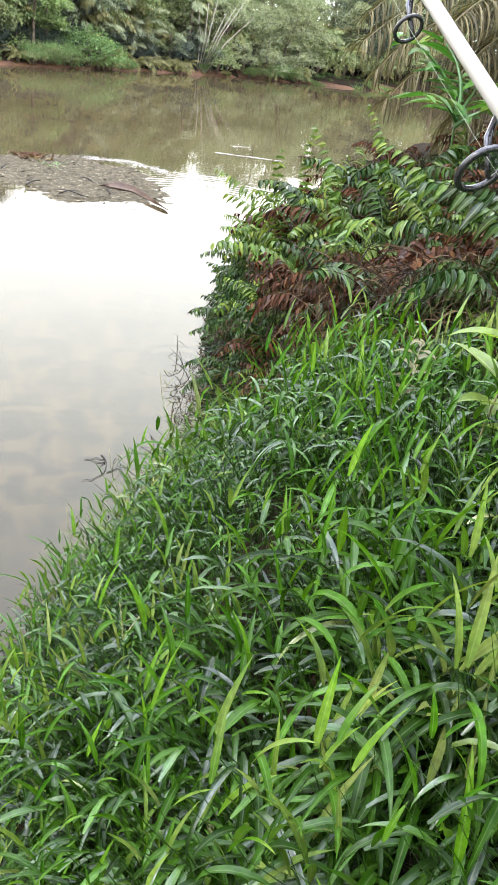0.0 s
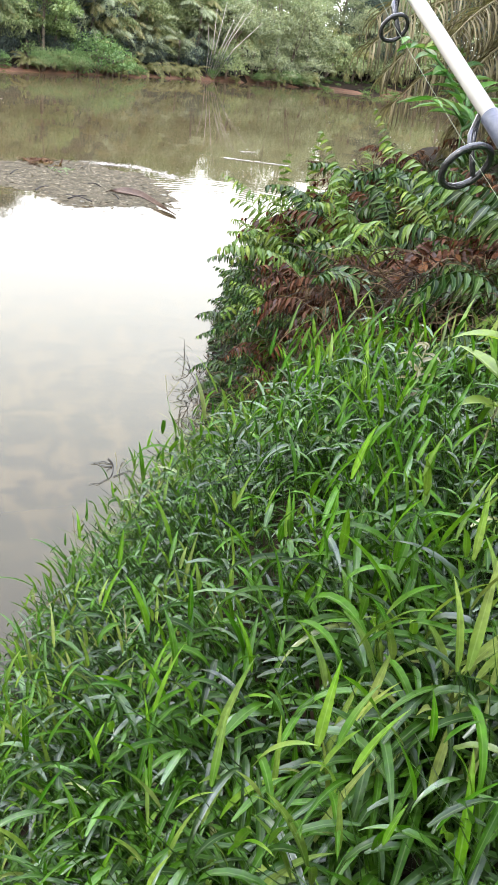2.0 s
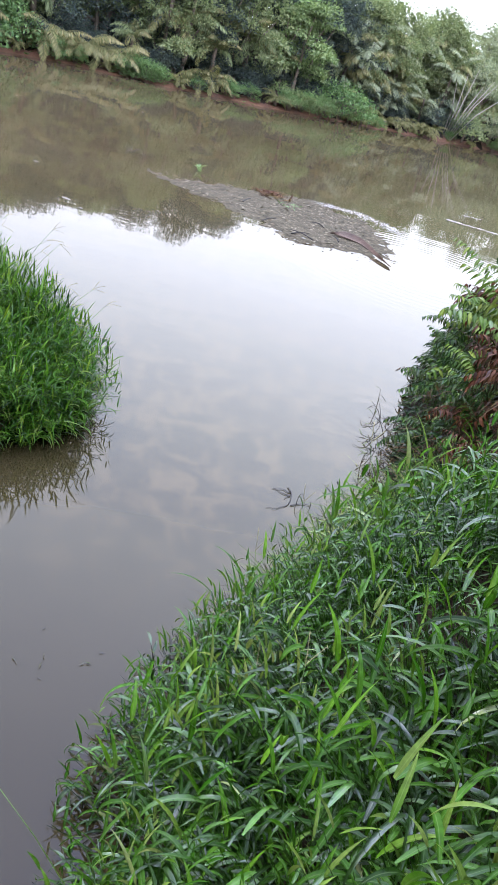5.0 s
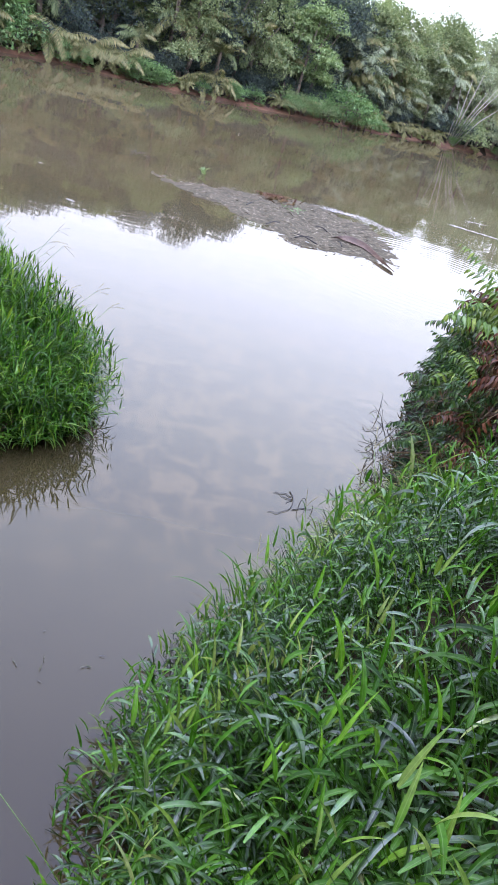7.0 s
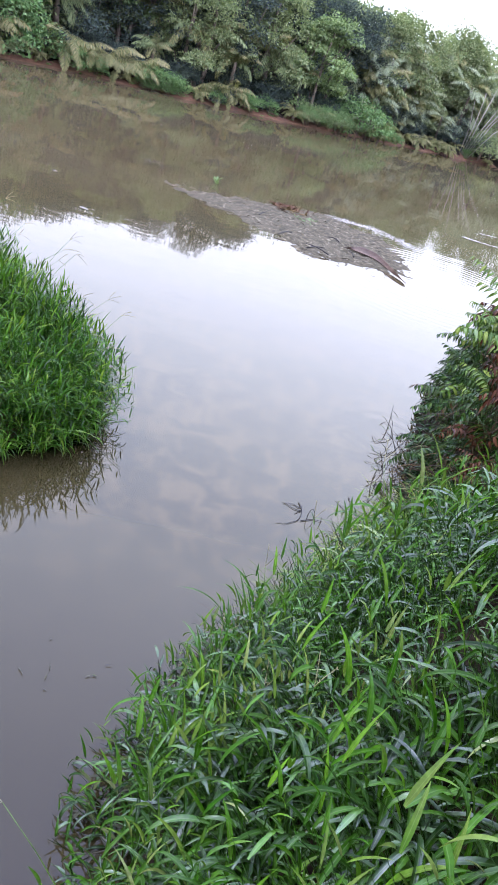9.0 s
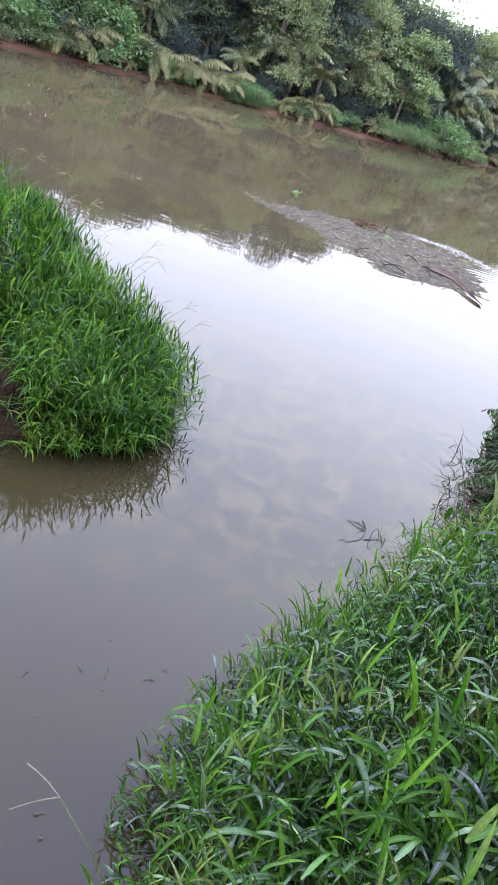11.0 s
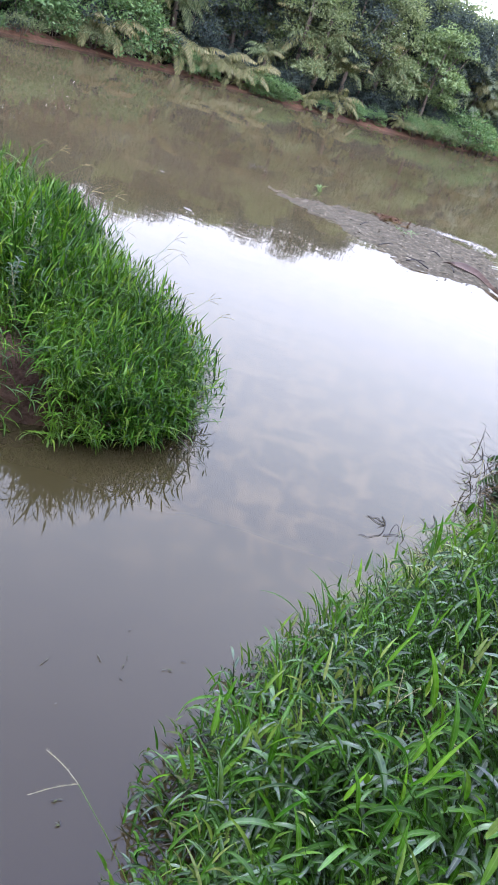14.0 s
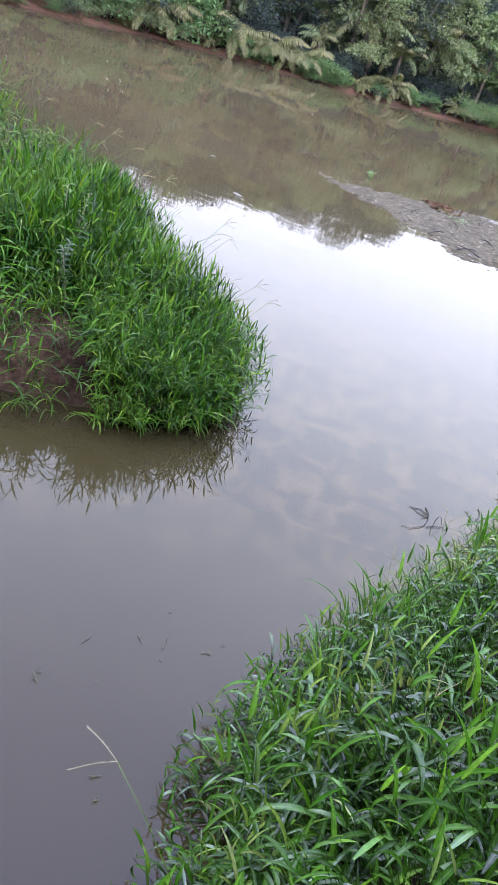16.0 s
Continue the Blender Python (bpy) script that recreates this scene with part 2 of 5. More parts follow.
M_GRASS = leaf_material("broad_grass_leaf", [(0.0, (0.0035, 0.013, 0.0006)), (0.4, (0.0095, 0.033, 0.0011)), (0.8, (0.023, 0.064, 0.0023)), (0.95, (0.031, 0.087, 0.004)), (0.992, (0.046, 0.12, 0.007)), (1.0, (0.16, 0.16, 0.05))], rough=0.34, through_light=0.08, rib=0.10, spec=0.30, patch=(1.5, 0.2), patch_tint=(0.045, 0.115, 0.008))
M_GRASS_L = leaf_material("narrow_grass_leaf", [(0.0, (0.004, 0.020, 0.001)), (0.45, (0.018, 0.062, 0.002)), (0.85, (0.052, 0.125, 0.004)), (1.0, (0.11, 0.165, 0.012))], rough=0.36, through_light=0.22, spec=0.12, rib=0.2, patch=(1.2, 0.4), patch_tint=(0.10, 0.17, 0.015))
M_YOUNG = leaf_material("young_grass_leaf", [(0.0, (0.014, 0.056, 0.001)), (0.6, (0.034, 0.096, 0.002)), (1.0, (0.066, 0.142, 0.005))], rough=0.4, through_light=0.2, spec=0.14, rib=0.1)
M_FINE = leaf_material("fine_grass_leaf", [(0.0, (0.020, 0.060, 0.003)), (0.6, (0.050, 0.105, 0.006)), (0.9, (0.10, 0.13, 0.02)), (1.0, (0.16, 0.13, 0.05))], rough=0.4, through_light=0.15, spec=0.15)
M_COARSE = leaf_material("coarse_grass_leaf", [(0.0, (0.009, 0.044, 0.003)), (1.0, (0.021, 0.080, 0.005))], rough=0.32, through_light=0.08, rib=0.12, spec=0.4, patch=(6.0, 0.15), patch_tint=(0.05, 0.12, 0.01))
M_STALK = leaf_material("dry_grass_stalk", [(0.0, (0.10, 0.10, 0.04)), (1.0, (0.21, 0.185, 0.085))], rough=0.6, through_light=0.1)
M_FERN = leaf_material("fern_green", [(0.0, (0.004, 0.013, 0.003)), (0.5, (0.012, 0.034, 0.006)), (0.85, (0.032, 0.074, 0.012)), (1.0, (0.09, 0.13, 0.022))], rough=0.36, spec=0.14, through_light=0.15, rib=0.2, patch=(5.0, 0.2), patch_tint=(0.12, 0.10, 0.03))
# darkened so that the shade inside the bush lies in the leaf colour
M_SHRUB = leaf_material("shrub_leaf_shaded", [(0.0, (0.002, 0.007, 0.001)), (0.5, (0.005, 0.017, 0.003)), (0.85, (0.014, 0.038, 0.007)), (1.0, (0.04, 0.075, 0.013))], rough=0.36, spec=0.13, through_light=0.12, rib=0.2, patch=(5.0, 0.15), patch_tint=(0.10, 0.08, 0.03))
M_FERNY = leaf_material("fern_young", [(0.0, (0.028, 0.06, 0.008)), (0.6, (0.065, 0.12, 0.016)), (1.0, (0.14, 0.175, 0.03))], rough=0.4, spec=0.2, through_light=0.2, rib=0.2, patch=(5.0, 0.2), patch_tint=(0.25, 0.2, 0.05))
M_FERNR = leaf_material("fern_red_brown", [(0.0, (0.008, 0.003, 0.0015)), (0.4, (0.028, 0.0085, 0.003)), (0.7, (0.062, 0.020, 0.007)), (1.0, (0.12, 0.060, 0.028))], rough=0.6, spec=0.12, through_light=0.12, patch=(5.0, 0.4), patch_tint=(0.05, 0.03, 0.02))
M_FERND = leaf_material("fern_dead", [(0.0, (0.008, 0.005, 0.003)), (0.5, (0.022, 0.014, 0.008)), (1.0, (0.10, 0.068, 0.034))], rough=0.7, spec=0.12, through_light=0.12, patch=(6.0, 0.4), patch_tint=(0.05, 0.03, 0.018))
M_CLUMP = leaf_material("rust_dead_leaf", [(0.0, (0.03, 0.015, 0.009)), (0.6, (0.075, 0.037, 0.019)), (1.0, (0.16, 0.09, 0.048))], rough=0.7, spec=0.1, through_light=0.12)
M_PALM = leaf_material("palm_green", [(0.0, (0.022, 0.075, 0.012)), (0.6, (0.045, 0.13, 0.02)), (1.0, (0.085, 0.19, 0.035))], rough=0.35, through_light=0.3, rib=0.15)
M_PALMD = leaf_material("palm_dry", [(0.0, (0.05, 0.042, 0.023)), (0.5, (0.115, 0.098, 0.053)), (1.0, (0.20, 0.17, 0.10))], spec=0.15, rough=0.7, through_light=0.15, patch=(3.0, 0.4), patch_tint=(0.10, 0.11, 0.05))
M_YELLOW = leaf_material("yellow_green_leaf", [(0.0, (0.085, 0.15, 0.010)), (1.0, (0.15, 0.215, 0.02))], rough=0.4, through_light=0.4, rib=0.5)
M_TAN = leaf_material("tan_leaf", [(0.0, (0.07, 0.08, 0.02)), (1.0, (0.13, 0.10, 0.035))], rough=0.5, through_light=0.3, rib=0.3)
M_TREE_A = leaf_material("far_leaf_grey_green", [(0.0, (0.085, 0.11, 0.055)), (0.5, (0.15, 0.18, 0.085)), (1.0, (0.23, 0.255, 0.13))], rough=0.65, spec=0.05, through_light=0.3, patch=(0.7, 0.4), patch_tint=(0.13, 0.14, 0.07))
# paler copy of the grey-green leaf, with distance haze put into the colour
M_TREE_H = leaf_material("far_leaf_hazed", [(0.0, (0.12, 0.145, 0.09)), (0.5, (0.20, 0.225, 0.14)), (1.0, (0.29, 0.31, 0.20))], rough=0.65, spec=0.05, through_light=0.3, patch=(0.7, 0.4), patch_tint=(0.2, 0.19, 0.1))
M_TREE_B = leaf_material("far_leaf_bright", [(0.0, (0.085, 0.13, 0.05)), (0.5, (0.145, 0.195, 0.08)), (1.0, (0.23, 0.285, 0.13))], rough=0.5, spec=0.12, through_light=0.3, patch=(0.8, 0.25), patch_tint=(0.12, 0.16, 0.05))
# shade of the hollows, with some blue haze, is put into this leaf colour
M_TREE_C = leaf_material("far_leaf_shaded", [(0.0, (0.026, 0.036, 0.036)), (0.6, (0.046, 0.060, 0.052)), (1.0, (0.085, 0.105, 0.075))], rough=0.65, spec=0.05, through_light=0.2, patch=(0.7, 0.3), patch_tint=(0.10, 0.10, 0.05))
M_VINE = leaf_material("vine_leaf", [(0.0, (0.06, 0.115, 0.04)), (0.6, (0.105, 0.17, 0.06)), (1.0, (0.17, 0.245, 0.09))], rough=0.5, spec=0.12, through_light=0.25, patch=(1.0, 0.2), patch_tint=(0.10, 0.12, 0.04))
M_REED = leaf_material("far_reed", [(0.0, (0.10, 0.11, 0.04)), (0.6, (0.16, 0.155, 0.066)), (1.0, (0.25, 0.22, 0.105))], rough=0.6, spec=0.12, through_light=0.25, patch=(0.6, 0.5), patch_tint=(0.22, 0.17, 0.09))
M_SOIL = rough_material("bank_soil", [(0.25, (0.006, 0.0045, 0.003)), (0.5, (0.013, 0.0095, 0.006)), (0.8, (0.032, 0.022, 0.014))], scale=1.3, bump=0.7, bump_scale=26.0, distance=0.03, spec=0.06, rough=0.95)
M_CLAY = rough_material("red_clay", [(0.25, (0.04, 0.018, 0.009)), (0.55, (0.095, 0.043, 0.021)), (0.85, (0.18, 0.10, 0.056))], scale=1.6, bump=0.7, bump_scale=14.0, distance=0.05)
M_MUD = rough_material("spur_mud", [(0.25, (0.018, 0.010, 0.006)), (0.5, (0.046, 0.027, 0.016)), (0.8, (0.10, 0.062, 0.038))], scale=3.0, bump=0.9, bump_scale=22.0, distance=0.04, spec=0.1, rough=0.9)
M_BARK = rough_material("bark", [(0.2, (0.06, 0.045, 0.032)), (0.6, (0.14, 0.11, 0.08)), (0.9, (0.24, 0.20, 0.15))], scale=5, bump=0.8, bump_scale=30)
M_POLE = rough_material("bare_pole", [(0.2, (0.22, 0.19, 0.15)), (0.8, (0.4, 0.36, 0.3))], scale=5, bump=0.5, bump_scale=30)
M_DRIFT = rough_material("floating_litter", [(0.1, (0.042, 0.036, 0.022)), (0.5, (0.115, 0.098, 0.064)), (0.85, (0.26, 0.23, 0.165))], scale=16, bump=0.8, bump_scale=110, per_island=0.55, rough=0.9, spec=0.1)
M_SPATHE = rough_material("spathe_hollow", [(0.25, (0.022, 0.014, 0.010)), (0.5, (0.058, 0.036, 0.024)), (0.8, (0.13, 0.09, 0.065))], scale=4, bump=0.5, bump_scale=40, rough=0.7, spec=0.2)
M_FOAM = rough_material("foam_scrap", [(0.2, (0.08, 0.077, 0.068)), (0.8, (0.20, 0.195, 0.175))], scale=12, bump=0.3, bump_scale=60)
M_SCUM = rough_material("foam_line", [(0.2, (0.32, 0.31, 0.28)), (0.8, (0.5, 0.49, 0.45))], scale=12, bump=0.3, bump_scale=60)
M_TWIG = rough_material("wet_twig", [(0.2, (0.008, 0.007, 0.006)), (0.8, (0.025, 0.02, 0.016))], scale=20, bump=0.5, bump_scale=120, rough=0.6)
M_WEED = leaf_material("dark_water_weed", [(0.0, (0.012, 0.011, 0.008)), (0.7, (0.028, 0.025, 0.015)), (1.0, (0.06, 0.075, 0.024))], rough=0.5, through_light=0.1, spec=0.12)
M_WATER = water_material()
M_RODG = rough_material("rod_green_lacquer", [(0.2, (0.0, 0.30, 0.045)), (0.8, (0.01, 0.38, 0.06))], scale=20, bump=0.02, bump_scale=200, rough=0.22, spec=0.6)
M_RODW = rough_material("rod_white_lacquer", [(0.2, (0.46, 0.44, 0.39)), (0.8, (0.54, 0.52, 0.47))], scale=20, bump=0.02, bump_scale=200, rough=0.25, spec=0.6)
M_RODK = rough_material("rod_dark_wrap", [(0.2, (0.012, 0.014, 0.022)), (0.8, (0.05, 0.055, 0.075))], scale=60, bump=0.3, bump_scale=400, rough=0.35, spec=0.5, distance=0.001)
M_RODS = rough_material("rod_wrap_thread", [(0.2, (0.035, 0.04, 0.055)), (0.8, (0.085, 0.09, 0.11))], scale=60, bump=0.3, bump_scale=400, rough=0.4, distance=0.001)
M_GOLD = rough_material("rod_tan_wrap", [(0.2, (0.22, 0.17, 0.10)), (0.8, (0.32, 0.25, 0.16))], scale=60, bump=0.1, bump_scale=300, rough=0.4, distance=0.001)
M_CORK = rough_material("cork", [(0.2, (0.28, 0.18, 0.10)), (0.8, (0.46, 0.33, 0.2))], scale=30, bump=0.5, bump_scale=90, rough=0.8, distance=0.002)
M_RING = rough_material("guide_ring_black", [(0.2, (0.012, 0.012, 0.012)), (0.8, (0.03, 0.03, 0.03))], scale=20, bump=0.05, bump_scale=100, rough=0.25, spec=0.6)
M_LINE = rough_material("fishing_line", [(0.2, (0.22, 0.26, 0.18)), (0.8, (0.32, 0.36, 0.26))], scale=20, bump=0.0, bump_scale=100, rough=0.3)

# ============ mesh helpers ============
RNG = np.random.default_rng(7)


def np_mesh(name, V, F, mat, uv=None, smooth=True):
    """A mesh from vertex rows and rows of three or four corners."""
    V = np.asarray(V, np.float32).reshape(-1, 3)
    F = np.asarray(F, np.int32)
    k = F.shape[1]
    me = bpy.data.meshes.new(name)
    me.vertices.add(len(V))
    me.vertices.foreach_set("co", V.ravel())
    me.loops.add(F.size)
    me.loops.foreach_set("vertex_index", F.ravel())
    me.polygons.add(len(F))
    me.polygons.foreach_set("loop_start", np.arange(0, F.size, k, dtype=np.int32))
    me.polygons.foreach_set("use_smooth", np.full(len(F), smooth, dtype=bool))
    if uv is not None:
        layer = me.uv_layers.new(name="UVMap")
        layer.data.foreach_set("uv", np.asarray(uv, np.float32)[F.ravel()].ravel())
    me.materials.append(mat)
    me.update(calc_edges=True)
    me.validate()
    return me


def joined(parts):
    """Rows of (V, F, uv) put together."""
    vs, fs, us, n = [], [], [], 0
    for V, F, uv in parts:
        vs.append(V)
        fs.append(F + n)
        us.append(uv)
        n += len(V)
    return np.concatenate(vs), np.concatenate(fs), np.concatenate(us)


def part(name, me, parent=None, label=""):
    ob = new(name, me)
    if parent is not None:
        ob.parent = parent
    if label:
        ob["label"] = label
    return ob


def unit(v):
    return v / np.maximum(np.linalg.norm(v, axis=-1, keepdims=True), 1e-9)


def blades(root, heading, length, width, segs=5, droop=1.2, fold=0.25, shape="grass", twist=0.0, gravity=(0, 0, -1)):
    """Leaves as folded strips: from root along heading, bending down by droop radians. All rows at once."""
    n = len(root)
    heading = unit(np.asarray(heading, float))
    length, width, droop, twist = (np.broadcast_to(np.asarray(a, float), (n,)) for a in (length, width, droop, twist))
    up = np.array([0, 0, 1.0])
    side = np.cross(heading, up)
    flat = np.linalg.norm(side, axis=1) < 1e-3
    side[flat] = (1, 0, 0)
    side = unit(side)
    nor = np.cross(side, heading)
    s = np.linspace(0, 1, segs + 1)
    pts = [np.asarray(root, float)]
    d, nn = heading, nor
    ds, ns = [d], [nn]
    for i in range(segs):
        ang = (droop / segs * (0.5 + s[i + 1]))[:, None]
        d2 = d * np.cos(ang) - nn * np.sin(ang)
        nn = nn * np.cos(ang) + d * np.sin(ang)
        d = d2
        pts.append(pts[-1] + d * (length / segs)[:, None])
        ds.append(d)
        ns.append(nn)
    if shape == "grass":
        w = np.minimum(1, 0.35 + s * 3.2) * (1 - s ** 2.6)
    elif shape == "leaf":
        w = np.sin(np.pi * np.clip(s, 0, 1) ** 0.8) * 1.0 + 0.03
    elif shape == "broad":
        w = np.sin(np.pi * (0.06 + 0.94 * s) ** 0.62)
    elif shape == "stem":
        w = 1 - 0.75 * s
    w = np.maximum(w, 0.02)
    V = np.empty((n, segs + 1, 3, 3))
    for i in range(segs + 1):
        tw = (twist * s[i])[:, None]
        sd = side * np.cos(tw) + ns[i] * np.sin(tw)
        half = (width * w[i] / 2)[:, None]
        V[:, i, 0] = pts[i] - sd * half + ns[i] * half * fold
        V[:, i, 1] = pts[i] - ns[i] * half * fold
        V[:, i, 2] = pts[i] + sd * half + ns[i] * half * fold
    base = (np.arange(n) * (segs + 1) * 3)[:, None, None]
    i = np.arange(segs)[None, :, None] * 3
    j = np.arange(2)[None, None, :]
    a = base + i + j
    F = np.stack([a, a + 1, a + 4, a + 3], -1).reshape(-1, 4)
    uv = np.empty((n, segs + 1, 3, 2))
    uv[..., 0] = np.array([0, 0.5, 1.0])[None, None]
    uv[..., 1] = s[None, :, None]
    return V.reshape(-1, 3), F, uv.reshape(-1, 2)


def tube(points, radii, sides=6):
    """A tube along a row of points."""
    P = np.asarray(points, float)
    r = np.broadcast_to(np.asarray(radii, float), (len(P),))
    t = unit(np.gradient(P, axis=0))
    ref = np.array([0.31, 0.27, 0.91])
    a = unit(np.cross(t, ref))
    b = np.cross(t, a)
    ang = np.arange(sides) * 2 * np.pi / sides
    V = P[:, None] + r[:, None, None] * (np.cos(ang)[None, :, None] * a[:, None] + np.sin(ang)[None, :, None] * b[:, None])
    m = len(P)
    i = np.arange(m - 1)[:, None] * sides
    j = np.arange(sides)[None]
    k = (j + 1) % sides
    F = np.stack([i + j, i + k, i + sides + k, i + sides + j], -1).reshape(-1, 4)
    uv = np.zeros((m * sides, 2))
    V = V.reshape(-1, 3)
    # close the two ends
    V = np.concatenate([V, P[:1], P[-1:]])
    uv = np.zeros((len(V), 2))
    c0, c1 = m * sides, m * sides + 1
    jj = np.arange(sides)
    kk = (jj + 1) % sides
    caps = np.concatenate([np.stack([jj, np.full(sides, c0), np.full(sides, c0), kk], -1)[:, [0, 1, 3]], np.stack([(m - 1) * sides + kk, np.full(sides, c1), (m - 1) * sides + jj], -1)])
    caps = np.concatenate([caps, caps[:, -1:]], 1)
    return V, F, uv, caps


def tube_mesh(name, points, radii, mat, sides=8, smooth=True):
    V, F, uv, caps = tube(points, radii, sides)
    me = bpy.data.meshes.new(name)
    faces = [tuple(f) for f in F.tolist()] + [tuple(c[:3]) for c in caps.tolist()]
    me.from_pydata(V.tolist(), [], faces)
    for p in me.polygons:
        p.use_smooth = smooth
    me.materials.append(mat)
    return me


# ============ the lie of the land ============
SHORE = np.array([(-60, -90), (-8, -14), (-1.4, -3.0), (-0.42, -0.6), (-0.06, 0.6), (0.01, 1.05), (-0.02, 1.45), (-0.03, 1.75), (0.01, 2.05), (0.18, 2.48), (0.42, 2.85), (0.62, 3.2), (0.72, 3.7), (0.80, 4.25), (0.88, 4.95), (1.05, 6.0), (1.8, 8.0), (3.4, 10.5), (7, 14), (14, 18), (34, 23), (90, 34)], float)
SPUR = np.array([(-60, 1.0), (-8, 1.9), (-4, 2.35), (-2.5, 2.72), (-1.74, 3.06), (-1.45, 3.18), (-1.2, 3.36), (-1.0, 3.62), (-0.99, 3.82), (-1.08, 4.05), (-1.42, 4.4), (-2.05, 4.8), (-3.1, 5.75), (-4.3, 6.85), (-5.7, 7.9), (-9, 9.8), (-20, 12), (-60, 16)], float)
FARS = np.array([(-90, 2), (-30, 9.5), (-16, 12.5), (-11.0, 15.2), (-9.2, 18.6), (-7.2, 21.3), (-4.8, 22.8), (-1.6, 25.6), (1.6, 29.4), (5.3, 33.0), (9.0, 35.4), (14, 37.2), (30, 40), (90, 47)], float)


def away(P, line):
    """Distance of points from a polyline, positive to the right of its way."""
    best = np.full(len(P), 1e9)
    sign = np.ones(len(P))
    for a, b in zip(line[:-1], line[1:]):
        d = b - a
        q = P - a
        u = np.clip((q @ d) / (d @ d), 0, 1)
        dist = np.linalg.norm(q - u[:, None] * d, axis=1)
        s = q[:, 0] * d[1] - q[:, 1] * d[0]
        near = dist < best
        best = np.where(near, dist, best)
        sign = np.where(near, np.sign(s) + (s == 0), sign)
    return best * sign


def waves(P, scale, seed):
    """Smooth unevenness from a few crossed waves."""
    r = np.random.default_rng(seed)
    z = np.zeros(len(P))
    for k in range(7):
        a = r.uniform(0, 2 * np.pi)
        f = 2 * np.pi / (scale * r.uniform(0.5, 1.8))
        z += np.sin(f * (P[:, 0] * np.cos(a) + P[:, 1] * np.sin(a)) + r.uniform(0, 6.3)) / 7
    return z


def bush_side(P):
    """Positive where the ferns stand, behind the grass of the bank."""
    return P[:, 1] - np.interp(P[:, 0], [0.6, 0.75, 0.9, 1.05, 1.2, 1.35, 1.6, 2.5, 4.5], [4.1, 3.62, 3.28, 3.02, 2.76, 2.55, 2.3, 1.55, 0.7])


def land(P):
    """Height of the ground at rows of x, y."""
    P = np.asarray(P, float)
    s = away(P, SHORE)
    t = np.maximum(s - 0.02, 0)
    right = np.where(s > 0.02, 1.35 * np.minimum(t, 0.7) + 0.25 * np.clip(t - 0.7, 0, 3.0) + 0.03 * np.clip(t - 3.7, 0, 40), 0.9 * (s - 0.02))
    dome = np.minimum(3.4 * np.maximum(t - 0.02, 0), 0.55 + 0.45 * t) * np.clip((9.0 - P[:, 1]) / 3.0, 0, 1)
    right = np.maximum(right, right + (np.minimum(dome, 1.55) - right) * np.clip(bush_side(P) / 0.45, 0, 1) * (t > 0.05))
    right = right + 0.05 * waves(P, 0.8, 3) * np.clip(t * 3, 0, 1)
    l = -away(P, SPUR)
    u = np.maximum(l - 0.03, 0)
    ridge = np.interp(-P[:, 0], [0.9, 1.2, 1.66, 2.2, 3.2, 4.2, 8.0], [0.02, 0.10, 0.24, 0.36, 0.46, 0.56, 0.8])
    left = np.where(l > 0.03, np.minimum(2.0 * u, 0.2 + 0.65 * u), 1.2 * (l - 0.03))
    left = np.minimum(left, ridge) + 0.05 * waves(P, 0.6, 5) * np.clip(u * 3, 0, 1)
    f = -away(P, FARS) + np.clip(np.hypot(P[:, 0], P[:, 1]) / 12 - 1, 0, 1) * (0.16 * waves(P, 2.2, 28) + 0.10 * waves(P, 0.8, 29))
    v = np.maximum(f, 0)
    far = np.where(f > 0, np.minimum(0.8 * v, 0.07 + 0.07 * v) + 0.17 * np.maximum(v - 0.7, 0), 0.5 * f)
    far = np.minimum(far, 1.7) + 0.12 * waves(P, 3.0, 8) * np.clip(v, 0, 1) + 0.10 * waves(P, 1.1, 18) * np.clip(v * 3, 0, 1)
    return np.maximum(np.maximum(right, left), np.maximum(far, -1.2))


def stand(x, y):
    return float(land(np.array([[x, y]]))[0])


def graded(lo, hi, mid, fine, n):
    """Grid lines, fine round mid and wide towards the ends."""
    a = np.linspace(-1, 1, n)
    k = 7.5
    g = np.sinh(k * a) / np.sinh(k)
    return np.where(a < 0, mid + g * (mid - lo), mid + g * (hi - mid))


gx, gy = graded(-900, 900, -0.2, 0.05, 281), graded(-900, 900, 3.0, 0.05, 301)
GX, GY = np.meshgrid(gx, gy, indexing="ij")
GP = np.stack([GX.ravel(), GY.ravel()], 1)
GZ = land(GP)
nx, ny = len(gx), len(gy)
ii, jj = np.meshgrid(np.arange(nx - 1), np.arange(ny - 1), indexing="ij")
q0 = (ii * ny + jj).ravel()
GF = np.stack([q0, q0 + ny, q0 + ny + 1, q0 + 1], 1)
ground = new("ground", np_mesh("ground", np.column_stack([GP, GZ]), GF, M_SOIL))
tagged(ground, "brown earth of the river banks and bed", "ground", kind="structure")
ground.data.materials.append(M_CLAY)
far_in = -away(GP[GF].mean(1), FARS)
far_face = ((far_in > -2.5) & (far_in < 0.6)).astype(np.int32)
ground.data.materials.append(M_MUD)
spur_face = (away(GP[GF].mean(1), SPUR) < 0.3) & (GP[GF].mean(1)[:, 1] < 10) & (far_face == 0)
ground.data.polygons.foreach_set("material_index", np.where(spur_face, 2, far_face).astype(np.int32))

wx, wy = graded(-900, 900, 0, 0.2, 41), graded(-900, 900, 8, 0.2, 41)
WX, WY = np.meshgrid(wx, wy, indexing="ij")
ii, jj = np.meshgrid(np.arange(40), np.arange(40), indexing="ij")
q0 = (ii * 41 + jj).ravel()
